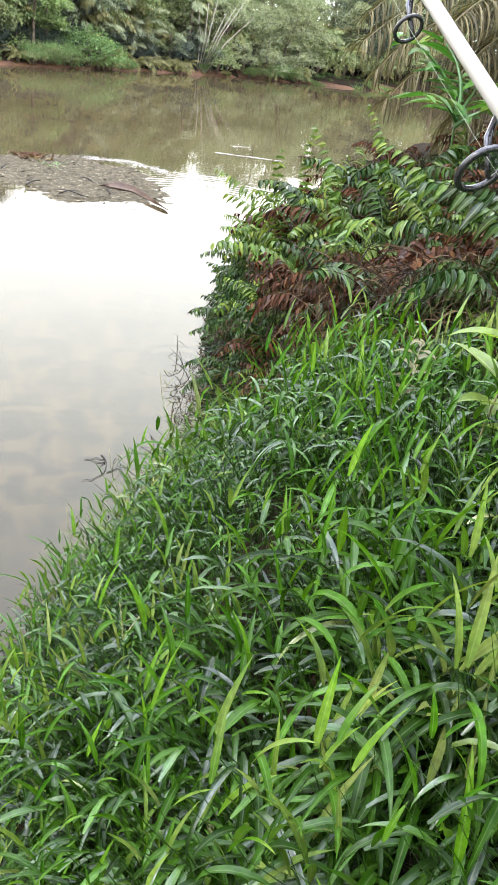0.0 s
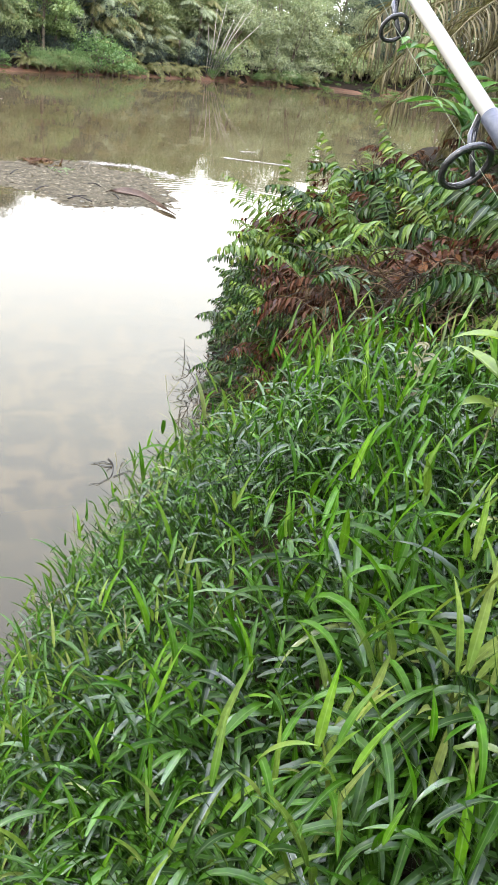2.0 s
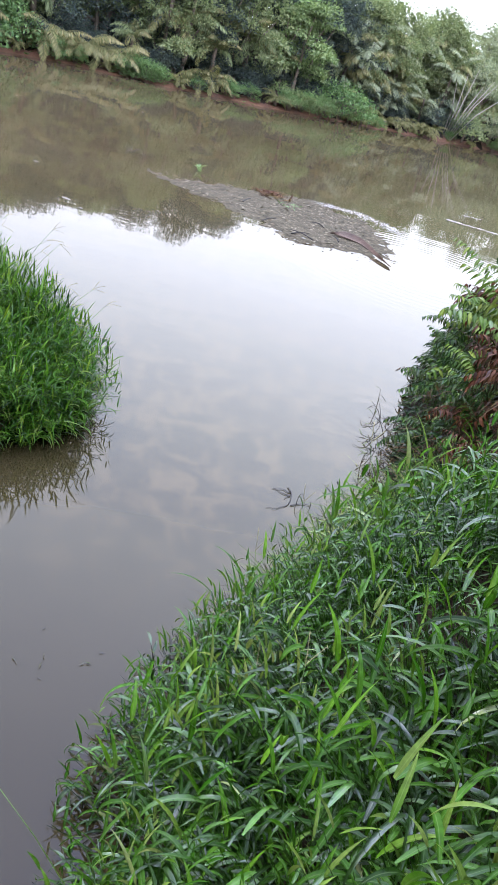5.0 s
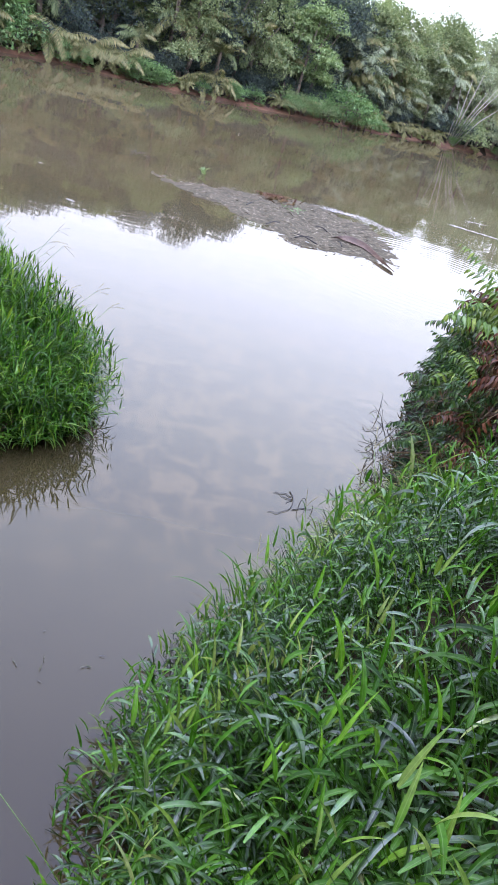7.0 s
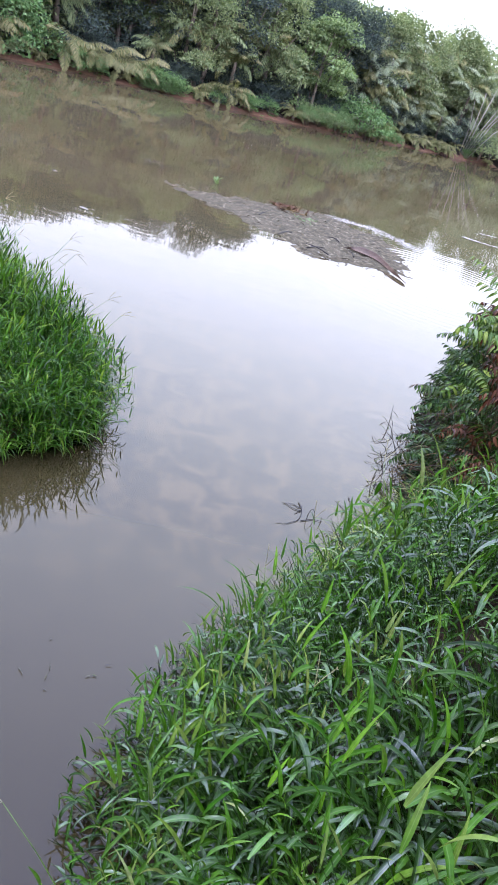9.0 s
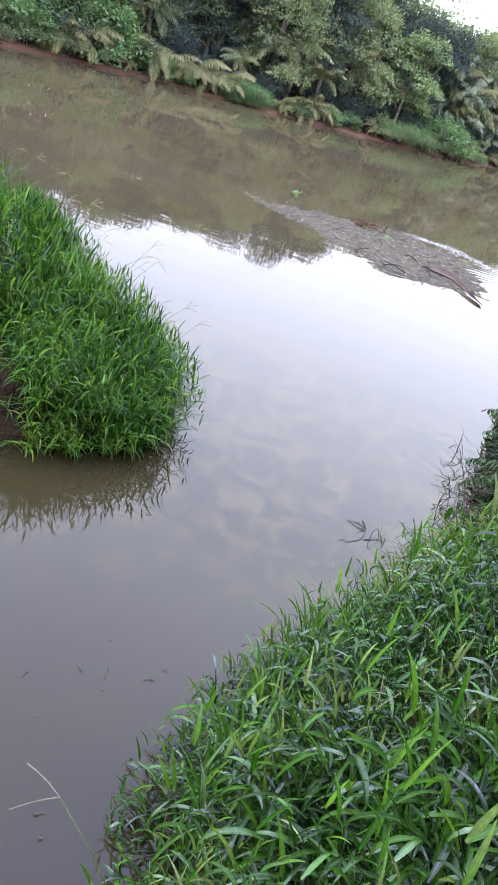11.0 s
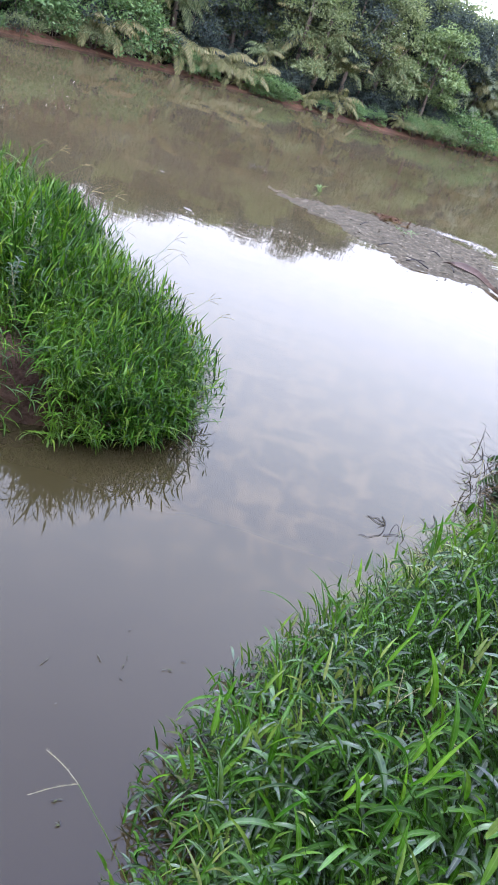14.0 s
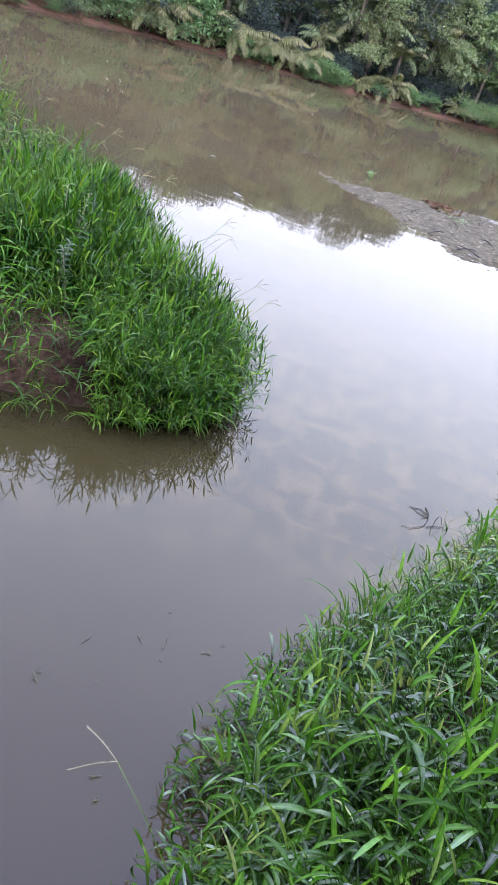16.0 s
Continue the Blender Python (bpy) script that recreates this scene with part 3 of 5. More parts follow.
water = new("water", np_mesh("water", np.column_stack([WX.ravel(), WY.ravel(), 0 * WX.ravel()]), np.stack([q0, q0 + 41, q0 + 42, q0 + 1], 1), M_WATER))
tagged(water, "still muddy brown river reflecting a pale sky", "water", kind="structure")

# ============ grass ============


def shore_out(P, line, eps=0.05):
    """Level way from land towards the water at rows of x, y."""
    gxx = away(P + [eps, 0], line) - away(P - [eps, 0], line)
    gyy = away(P + [0, eps], line) - away(P - [0, eps], line)
    return -unit(np.stack([gxx, gyy], 1))


def grass_patch(roots, out, reach, tall, leaf_len, leaf_wid, nodes, segs, rng, lean=0.35, droop=(0.8, 2.0), low=1.0, young=1.0):
    """Leafy grass stems: every stem leans outwards and carries leaves on both sides in turn. Returns leaves and stems."""
    n = len(roots)
    tall = rng.uniform(*tall, n) * low
    az = rng.uniform(0, 2 * np.pi, n)
    head = np.zeros((n, 3))
    head[:, :2] = out * reach[:, None] + lean * np.stack([np.cos(az), np.sin(az)], 1) * rng.uniform(0, 1, n)[:, None]
    head[:, 2] = 1.0
    head = unit(head)
    bend = rng.uniform(0.1, 0.5, n)
    stems = blades(roots, head, tall, rng.uniform(0.003, 0.005, n), segs=4, droop=bend, fold=0.8, shape="stem")
    turn0 = rng.uniform(0, 2 * np.pi, n)
    vigour = np.clip(1.0 + 0.45 * waves(roots[:, :2], 0.7, 14) * 2 + rng.normal(0, 0.18, n), 0.5, 1.5) * np.clip(1.15 - 0.5 * reach, 0.6, 1.1) * (0.55 + 0.45 * np.broadcast_to(low, (n,)))
    allb, tops = [], []
    for k in range(nodes):
        f = 0.28 + 0.72 * (k + rng.uniform(-0.3, 0.3, n)) / max(nodes - 1, 1)
        f = np.clip(f, 0.1, 1.0)
        side = np.cross(head, [0, 0, 1.0])
        nor = np.cross(unit(side), head)
        ang = bend * (0.5 * f + 0.4 * f * f)
        pos = roots + head * (tall * f * np.cos(ang * 0.5))[:, None] - nor * (tall * f * np.sin(ang * 0.5))[:, None]
        a = turn0 + k * np.pi * 0.92 + rng.normal(0, 0.5, n)
        rise = rng.uniform(0.35, 1.25, n) if k < nodes - 1 else rng.uniform(1.6, 5.0, n)
        h = np.stack([np.cos(a), np.sin(a), rise], 1)
        h[:, :2] += 0.5 * out * reach[:, None]
        ln = vigour * rng.uniform(*leaf_len, n) * (0.75 + 0.5 * np.sin(np.pi * np.clip(f, 0, 1)))
        wd = vigour ** 0.7 * rng.uniform(*leaf_wid, n)
        if k == nodes - 1:
            ln, wd = ln * young, wd * young
        dr = rng.uniform(*droop, n) * (1.0 if k < nodes - 1 else 0.3)
        keep = rng.uniform(0, 1, n) < 0.93
        (allb if k < nodes - 1 else tops).append(blades(pos[keep], h[keep], ln[keep], wd[keep], segs=segs, droop=dr[keep], fold=0.22, twist=rng.normal(0, 0.5, n)[keep]))
    return joined(allb), joined(tops), stems


def scatter(lo, hi, count, rng):
    return rng.uniform(lo, hi, (count, 2))




# broad-leaved grass on the near bank
P = scatter((-0.9, 0.15), (3.3, 5.2), 29000, RNG)
s = away(P, SHORE)
seen = (np.abs(np.arctan2(P[:, 0] - 0.1, P[:, 1] + 0.3)) < 0.75)
keep = (s > 0.0) & (bush_side(P) < 0.12) & seen & (np.hypot(P[:, 0] - 0.1, P[:, 1]) > 0.52)
thin = RNG.uniform(0, 1, len(P)) < np.clip(0.5 + 0.3 / np.maximum(s, 0.2), 0, 1)
tussock = waves(P, 0.34, 51) + RNG.normal(0, 0.09, len(P)) > -0.24
P, s = P[keep & thin & tussock], s[keep & thin & tussock]
out = shore_out(P, SHORE)
reach = np.clip(0.75 - 0.9 * s, 0.12, 0.7)
R = np.column_stack([P, land(P) - 0.15])
near = np.hypot(P[:, 0], P[:, 1]) < 2.4
gl, gy_, gs = [], [], []
close = np.hypot(P[:, 0] - 0.1, P[:, 1]) < 1.65
for sel, segs, leaf_len, leaf_wid in ((close, 8, (0.08, 0.165), (0.008, 0.0145)), (near & ~close, 7, (0.075, 0.155), (0.0075, 0.014)), (~near, 5, (0.075, 0.15), (0.007, 0.0125))):
    b, yg, st = grass_patch(R[sel], out[sel], reach[sel], (0.28, 0.56), leaf_len, leaf_wid, 6, segs, RNG, droop=(1.2, 3.1), young=0.88, low=np.interp(s[sel], [0.0, 0.15, 0.45], [0.6, 0.75, 1.0]) * np.interp(P[sel][:, 1], [1.4, 2.0, 2.6, 3.6], [1.0, 0.9, 0.72, 0.6]))
    gl.append(b)
    gy_.append(yg)
    gs.append(st)
grass = new("grass", np_mesh("grass", *joined(gl + gs)[:2], M_GRASS, uv=joined(gl + gs)[2]))
tagged(grass, "lush green broad-bladed grass covering the sloping bank", "grass", kind="stuff")
V, F, uv = joined(gy_)
young_grass = new("grass", np_mesh("young_grass", V, F, M_YOUNG, uv=uv))
tagged(young_grass, "upright young yellow-green grass blades on the bank", "grass", kind="stuff")
print("grass stems", len(P))

# the grass goes on over the rest of the bank
P = scatter((-4.0, -6.0), (7.0, 7.0), 16000, RNG)
s = away(P, SHORE)
P = P[(s > 0.02) & ((bush_side(P) < 0.1) | (P[:, 0] > 2.9)) & ~((np.abs(np.arctan2(P[:, 0] - 0.1, P[:, 1] + 0.3)) < 0.75) & (P[:, 0] < 3.3))]
out = shore_out(P, SHORE)
b, yg, st = grass_patch(np.column_stack([P, land(P) - 0.08]), out, np.full(len(P), 0.12), (0.2, 0.42), (0.12, 0.26), (0.012, 0.02), 5, 3, RNG, droop=(0.9, 2.4))
V, F, uv = joined([b, yg, st])
rest = new("grass", np_mesh("bank_grass", V, F, M_GRASS, uv=uv))
tagged(rest, "green grass over the top of the bank", "grass", kind="stuff")

# low undergrowth that hides the soil
P = scatter((-0.9, 0.15), (2.6, 4.6), 24000, RNG)
s = away(P, SHORE)
P = P[(s > 0.02) & (bush_side(P) < 0.3) & (np.hypot(P[:, 0] - 0.1, P[:, 1]) > 0.5)]
n = len(P)
az = RNG.uniform(0, 6.28, n)
V, F, uv = blades(np.column_stack([P, land(P) - 0.02]), np.column_stack([np.cos(az), np.sin(az), RNG.uniform(0.2, 1.0, n)]), RNG.uniform(0.10, 0.22, n), RNG.uniform(0.006, 0.012, n), segs=4, droop=RNG.uniform(0.5, 1.8, n))
low_grass = new("grass", np_mesh("low_grass", V, F, M_GRASS, uv=uv))
tagged(low_grass, "short dark grass between the taller blades", "grass", kind="stuff")

# coarse shoots that stand out of the turf nearest the path
rng = np.random.default_rng(41)
for base, tip, wide in (((0.54, 1.11, 0.55), (0.26, 1.23, 0.75), 0.024), ((0.46, 1.07, 0.5), (0.28, 1.22, 0.85), 0.019), ((0.64, 0.89, 0.72), (0.37, 1.06, 0.75), 0.022), ((0.77, 0.94, 0.7), (0.67, 1.04, 0.8), 0.016), ((0.62, 1.3, 0.5), (0.84, 1.41, 0.62), 0.018), ((0.74, 1.16, 0.5), (0.98, 1.28, 0.6), 0.02), ((0.98, 1.81, 0.45), (0.75, 1.75, 0.6), 0.017), ((1.52, 2.37, 0.95), (1.28, 2.42, 1.1), 0.03), ((1.03, 1.28, 0.6), (0.96, 1.3, 0.85), 0.017)):
    b, e = np.array(base), np.array(tip)
    foot = np.array([b[0] + 0.04, b[1] - 0.03, stand(b[0] + 0.04, b[1] - 0.03)])
    shoot = new("grass_shoot")
    shoot.matrix_basis = pose(*foot)
    b, e = b - foot, e - foot
    part("stem", tube_mesh("stem", [(0, 0, -0.05), tuple(b * 0.5 + [0.01, 0, 0.02]), tuple(b)], [0.004, 0.0035, 0.0025], M_GRASS, 6), shoot)
    for k in range(4):
        d = e - b if k == 0 else rng.normal(0, 0.5, 3) * np.linalg.norm(e - b)
        d = d + [0, 0, 0.35 * np.linalg.norm(d)]
        at = b * (1.0 - 0.16 * k)
        V, F, uv = blades(at[None], d[None], np.linalg.norm(e - b) * (1.15 if k == 0 else 0.75), wide * (1.0 if k == 0 else 0.75), segs=9, droop=0.75 if k == 0 else 1.5, fold=0.22, twist=rng.normal(0, 0.25))
        part("blade", np_mesh("blade", V, F, M_COARSE, uv=uv), shoot)
    tagged(shoot, "coarse grass shoot with wide arching blades on the bank", "grass", "coarse grass shoots")

for k in range(16):
    y = 1.15 + 0.085 * k + rng.normal(0, 0.03)
    x = float(np.interp(y, SHORE[:, 1], SHORE[:, 0])) + rng.uniform(0.0, 0.12)
    shoot = new("grass_shoot")
    shoot.matrix_basis = pose(x, y, stand(x, y))
    h = rng.uniform(0.2, 0.36)
    lean = np.array([rng.normal(-0.06, 0.06), rng.normal(0.02, 0.05), h])
    part("stem", tube_mesh("stem", [(0, 0, -0.08), tuple(lean * 0.5), tuple(lean)], [0.003, 0.0027, 0.002], M_GRASS, 6), shoot)
    for q in range(5):
        d = np.array([rng.normal(-0.25, 0.45), rng.normal(0, 0.45), rng.uniform(0.7, 1.8)])
        V, F, uv = blades((lean * (0.45 + 0.13 * q))[None], d[None], rng.uniform(0.1, 0.19), rng.uniform(0.008, 0.013), segs=7, droop=rng.uniform(0.2, 0.9), fold=0.22)
        part("blade", np_mesh("blade", V, F, M_GRASS_L, uv=uv), shoot)
    tagged(shoot, "upright grass shoot at the water's edge", "grass", "upright grass shoots")

# withered grass hanging at the water's edge
n = 420
yy = RNG.uniform(2.2, 4.4, n)
xx = np.interp(yy, SHORE[:, 1], SHORE[:, 0]) + RNG.uniform(-0.03, 0.28, n)
P = np.column_stack([xx, yy])
out = shore_out(P, SHORE)
h = np.column_stack([out * RNG.uniform(0.2, 1.4, n)[:, None] + RNG.normal(0, 0.5, (n, 2)), RNG.uniform(0.2, 1.3, n)])
V, F, uv = blades(np.column_stack([P, land(P) - 0.02]), h, RNG.uniform(0.12, 0.36, n), RNG.uniform(0.003, 0.008, n), segs=5, droop=RNG.uniform(0.8, 2.6, n))
dry = new("dry_grass", np_mesh("dry_grass", V, F, M_FERND, uv=uv))
tagged(dry, "withered brown grass hanging at the water's edge", "grass", kind="stuff")

# fine grass between the broad blades and the water
n = 2800
yy = RNG.uniform(2.6, 4.3, n)
P = np.column_stack([np.interp(yy, SHORE[:, 1], SHORE[:, 0]) + RNG.uniform(-0.02, 0.42, n), yy])
P = P[bush_side(P) < 0.0]
n = len(P)
out = shore_out(P, SHORE)
h = np.column_stack([out * RNG.uniform(0.0, 0.9, n)[:, None] + RNG.normal(0, 0.45, (n, 2)), RNG.uniform(0.6, 1.6, n)])
V, F, uv = blades(np.column_stack([P, land(P) - 0.02]), h, RNG.uniform(0.18, 0.42, n), RNG.uniform(0.0035, 0.0075, n), segs=6, droop=RNG.uniform(0.5, 2.2, n))
fine_grass = new("grass", np_mesh("fine_grass", V, F, M_FINE, uv=uv))
tagged(fine_grass, "fine yellow-green grass along the water's edge", "grass", kind="stuff")

# finer grass on the opposite spur
P = np.concatenate([scatter((-2.6, 2.7), (-0.8, 5.2), 13000, RNG), scatter((-9.5, 2.2), (-2.0, 10.0), 22000, RNG)])
l = -away(P, SPUR)
bare = (P[:, 0] < -1.44 - 0.8 * (P[:, 1] - 3.25)) & (l < 0.62)
keep = (l > -0.02) & (~bare | (RNG.uniform(0, 1, len(P)) < 0.10)) & (l < 4.0)
P, l = P[keep], l[keep]
out = -shore_out(P, SPUR)
reach = np.clip(0.95 - 1.1 * l, 0.1, 0.95)
R = np.column_stack([P, land(P) - 0.01])
b, yg, st = grass_patch(R, out, reach, (0.16, 0.38), (0.085, 0.18), (0.007, 0.013), 6, 4, RNG, droop=(0.6, 2.2))
V, F, uv = joined([b, yg, st])
spur_grass = new("grass", np_mesh("spur_grass", V, F, M_GRASS_L, uv=uv))
tagged(spur_grass, "dense fine green grass drooping over a muddy spur", "grass", kind="stuff")
print("spur stems", len(P))

# ============ ferns ============


def frond_mesh(mat, length, pairs, leaf_len, leaf_wid, arch, rng, ragged=0.0):
    """One arching feather leaf that grows along +y and up."""
    t = np.linspace(0, 1, 9)
    ang = 1.15 - arch * t ** 1.2
    step = length / 8
    y = np.concatenate([[0], np.cumsum(np.cos(ang[:-1]) * step)])
    z = np.concatenate([[0], np.cumsum(np.sin(ang[:-1]) * step)])
    x = 0.05 * length * np.sin(t * 2.5 + rng.uniform(0, 3)) * t
    rach = np.column_stack([x, y, z])
    stem = blades(rach[:1], (rach[1] - rach[0])[None], length, 0.007, segs=8, droop=arch, fold=0.7, shape="stem")
    V = stem[0].reshape(9, 3, 3)
    V += (rach - V[:, 1])[:, None]
    stem = (V.reshape(-1, 3), stem[1], stem[2])
    f = np.linspace(0.16, 0.98, pairs)
    pos = np.column_stack([np.interp(f, t, rach[:, i]) for i in range(3)])
    tang = unit(np.column_stack([np.interp(f, t, np.gradient(rach[:, i])) for i in range(3)]))
    shape = np.sin(np.pi * (0.12 + 0.80 * f)) ** 0.7
    groups = [stem]
    for sgn in (-1, 1):
        side = np.cross(tang, [0, 0, 1.0]) * sgn
        h = unit(side) + 0.4 * tang + np.array([0, 0, -0.45]) + rng.normal(0, 0.2, (pairs, 3))
        keep = rng.uniform(0, 1, pairs) > ragged
        ln = leaf_len * shape * rng.uniform(0.85, 1.1, pairs)
        groups.append(blades(pos[keep], h[keep], ln[keep], (leaf_wid * (0.6 + 0.4 * shape))[keep], segs=3, droop=rng.uniform(0.5, 1.3, pairs)[keep], fold=0.25, shape="broad", twist=rng.normal(0, 0.3 + ragged, pairs)[keep]))
    V, F, uv = joined(groups)
    return np_mesh("frond", V, F, mat, uv=uv)


def fern(mat, label, rng, count=8, length=(0.5, 0.85), leaf=(0.14, 0.026), arch=(1.2, 2.8), ragged=0.0, pairs=(17, 23), name="fern"):
    root = new(name)
    for k in range(count):
        f = part("frond", frond_mesh(mat, rng.uniform(*length), int(rng.integers(*pairs)), leaf[0] * rng.uniform(0.85, 1.15), leaf[1], rng.uniform(*arch), rng, ragged), root)
        f.matrix_basis = pose(0, 0, 0, rng.normal(0, 20), rng.normal(0, 14), 360 * k / count + rng.normal(0, 25))
    tagged(root, label, name, name + "s on the bank")
    return root


rng = np.random.default_rng(21)
FERNS = {
    "g": [fern(M_FERN, "dark green fern with glossy feathered fronds on the bank", rng, 9, (0.5, 0.8), (0.13, 0.031), (1.6, 3.0)) for _ in range(4)],
    "y": [fern(M_FERNY, "young yellow-green fern on the bank", rng, 6, (0.5, 0.85), (0.11, 0.025)) for _ in range(2)],
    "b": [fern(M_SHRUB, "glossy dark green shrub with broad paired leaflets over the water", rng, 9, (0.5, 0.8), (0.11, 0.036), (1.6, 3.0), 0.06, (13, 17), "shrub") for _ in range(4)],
    "t": [fern(M_FERNY, "tall young yellow-green fern on the crest of the bank", rng, 5, (0.75, 1.0), (0.12, 0.026), (0.7, 1.5)) for _ in range(2)],
    "r": [fern(M_FERNR, "withered red-brown fern with hanging fronds", rng, 9, (0.4, 0.7), (0.10, 0.021), (1.4, 3.0), 0.3) for _ in range(3)],
    "d": [fern(M_FERND, "dead brown fern with curled fronds", rng, 7, (0.4, 0.7), (0.09, 0.014), (1.6, 2.9), 0.42) for _ in range(2)],
}
used = set()


def place(pool, key, m):
    """Put a plant down: the first time the plant itself, later a copy."""
    ob = pool[key]
    if ob.name in used:
        return copy_thing(ob, m)
    used.add(ob.name)
    ob.matrix_basis = m
    return ob


def pick(pool):
    """One of a pool of plants: those that do not stand yet come first."""
    waiting = [k for k in range(len(pool)) if pool[k].name not in used]
    return waiting[0] if waiting else int(rng.integers(len(pool)))


def crest(x, y):
    """Height to which the fern crowns reach: lowest over the water, rising inland."""
    return 2.0 + y * float(np.interp(x / y, [0.14, 0.152, 0.195, 0.245, 0.295, 0.43], [-0.335, -0.262, -0.21, -0.172, -0.106, -0.03]))


def put_fern(kind, x, y, dz, size, lean_x=0.0, lean_y=0.0, hangs=False):
    wide = 0.04 if hangs else {"b": 0.26, "g": 0.22, "y": 0.15}.get(kind, 0.12)
    size = min(size, (crest(x - wide, y) - stand(x, y) - dz) / {"b": 0.7, "g": 0.6}.get(kind, 0.5))
    if size < 0.3:
        return None
    k = pick(FERNS[kind])
    m = pose(x, y, stand(x, y) + dz, lean_x, lean_y, rng.uniform(0, 360)) @ Matrix.Scale(size, 4)
    return place(FERNS[kind], k, m)


count = 0
while count < 215:
    x, y = (rng.uniform(0.7, 2.0), rng.uniform(2.4, 5.6)) if count < 180 else (rng.uniform(0.7, 3.8), rng.uniform(2.4, 7.0))
    q = np.array([[x, y]])
    s = float(away(q, SHORE)[0])
    b = float(bush_side(q)[0])
    if s < 0.15 or b < 0.02 or x > 0.62 * y + 0.4:
        continue
    count += 1
    u = rng.uniform(0, 1)
    if s < 0.42:
        kind = "b" if u < 0.35 else ("g" if u < 0.88 else "y")
    elif b < 1.2:
        kind = "r" if u < 0.32 else ("d" if u < 0.62 else "g")
    else:
        kind = "g" if u < 0.42 else ("y" if u < 0.54 else ("r" if u < 0.80 else "d"))
    size = rng.uniform(0.7, 1.05) * (0.62 if s < 0.4 else 1.0)
    put_fern(kind, x, y, -0.02, size, rng.normal(0, 12), 0.0)
# young ferns along the crest, and a curled dead one at the edge
for x, y in ((1.3, 4.75), (1.24, 4.5), (1.16, 4.2), (1.35, 3.75), (1.5, 4.2)):
    put_fern("y", x, y, 0.05, rng.uniform(0.75, 0.95), rng.normal(0, 8), -8)
for x, y, size in ((1.22, 4.5, 0.8), (1.30, 3.95, 0.9), (1.62, 4.25, 0.9), (1.52, 4.85, 0.95), (1.3, 4.85, 0.85)):
    put_fern("t", x, y, 0.0, size, rng.normal(0, 6), -6)
put_fern("d", 0.98, 5.05, 0.08, 0.55)
# fronds that hang out over the water
for k in range(36):
    y = rng.uniform(4.1, 4.9)
    x = float(np.interp(y, SHORE[:, 1], SHORE[:, 0])) + rng.uniform(0.2, 0.36)
    put_fern("y" if k % 9 == 4 else "gb"[k % 2], x, y, -0.02, rng.uniform(0.4, 0.58), rng.normal(0, 12), -8 + rng.normal(0, 8), True)
for k in range(10):
    y = rng.uniform(4.7, 5.7)
    x = float(np.interp(y, SHORE[:, 1], SHORE[:, 0])) + rng.uniform(0.28, 0.5)
    put_fern("g" if k % 6 else "d", x, y, -0.02, rng.uniform(0.6, 0.8), rng.normal(0, 10), -15 + rng.normal(0, 8))

for k in range(64):
    y = rng.uniform(3.7, 4.9)
    x = float(np.interp(y, SHORE[:, 1], SHORE[:, 0])) + rng.uniform(0.12, 0.36)
    put_fern("gbgdgbg"[k % 7], x, y, -0.04, rng.uniform(0.34, 0.52), rng.normal(0, 12), -14 + rng.normal(0, 10), True)

# small hanging ferns over the foot of the slope
for k in range(40):
    x = rng.uniform(0.88, 1.6)
    y = float(np.interp(x, [0.6, 0.75, 0.9, 1.05, 1.2, 1.35, 1.6, 2.5], [4.1, 3.62, 3.28, 3.02, 2.76, 2.55, 2.3, 1.55])) + rng.uniform(0.02, 0.35)
    put_fern("bgdgd"[k % 5] if x < 0.95 else "rdgrd"[k % 5], x, y, 0.0, rng.uniform(0.4, 0.58), rng.normal(0, 15), -6)

for k in range(44):
    x, y = rng.uniform(1.35, 2.6), rng.uniform(2.6, 5.0)
    put_fern("rdggdr"[k % 6], x, y, 0.0, rng.uniform(0.6, 0.9), rng.normal(0, 12), rng.normal(0, 8))

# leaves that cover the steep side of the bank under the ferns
# the shade under the ferns is put into their dark colour
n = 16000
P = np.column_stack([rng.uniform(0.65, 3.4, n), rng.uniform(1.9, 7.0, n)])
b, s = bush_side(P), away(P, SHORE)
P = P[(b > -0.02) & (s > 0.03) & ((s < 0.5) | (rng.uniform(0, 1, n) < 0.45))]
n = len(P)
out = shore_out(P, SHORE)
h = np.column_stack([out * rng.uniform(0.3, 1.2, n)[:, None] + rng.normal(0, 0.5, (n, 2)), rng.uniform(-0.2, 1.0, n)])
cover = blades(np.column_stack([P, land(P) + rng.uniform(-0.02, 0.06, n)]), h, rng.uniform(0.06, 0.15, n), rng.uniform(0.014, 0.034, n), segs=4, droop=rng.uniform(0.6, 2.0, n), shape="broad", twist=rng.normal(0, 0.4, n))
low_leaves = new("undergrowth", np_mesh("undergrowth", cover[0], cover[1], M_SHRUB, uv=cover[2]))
tagged(low_leaves, "leafy undergrowth on the steep bank, darkened for shade", "undergrowth", kind="stuff")

# dead stems tangled under the ferns
n = 3200
P = np.column_stack([rng.uniform(0.75, 2.6, n * 4), rng.uniform(2.2, 4.8, n * 4)])
b, s = bush_side(P), away(P, SHORE)
P = P[(b > -0.05) & (b < 0.75) & (s > 0.4)][:n]
n = len(P)
h = np.column_stack([rng.normal(-0.25, 0.6, n), rng.normal(-0.35, 0.5, n), rng.uniform(0.1, 1.2, n)])
V, F, uv = blades(np.column_stack([P, land(P) + rng.uniform(0.0, 0.3, n)]), h, rng.uniform(0.12, 0.42, n), rng.uniform(0.003, 0.008, n), segs=6, droop=rng.uniform(0.8, 3.2, n), twist=rng.normal(0, 1.2, n))
dead = new("dead_stems", np_mesh("dead_stems", V, F, M_FERND, uv=uv))
tagged(dead, "tangle of dead brown stems under the ferns", "dead plants", kind="stuff")

# ============ palms of the near bank ============


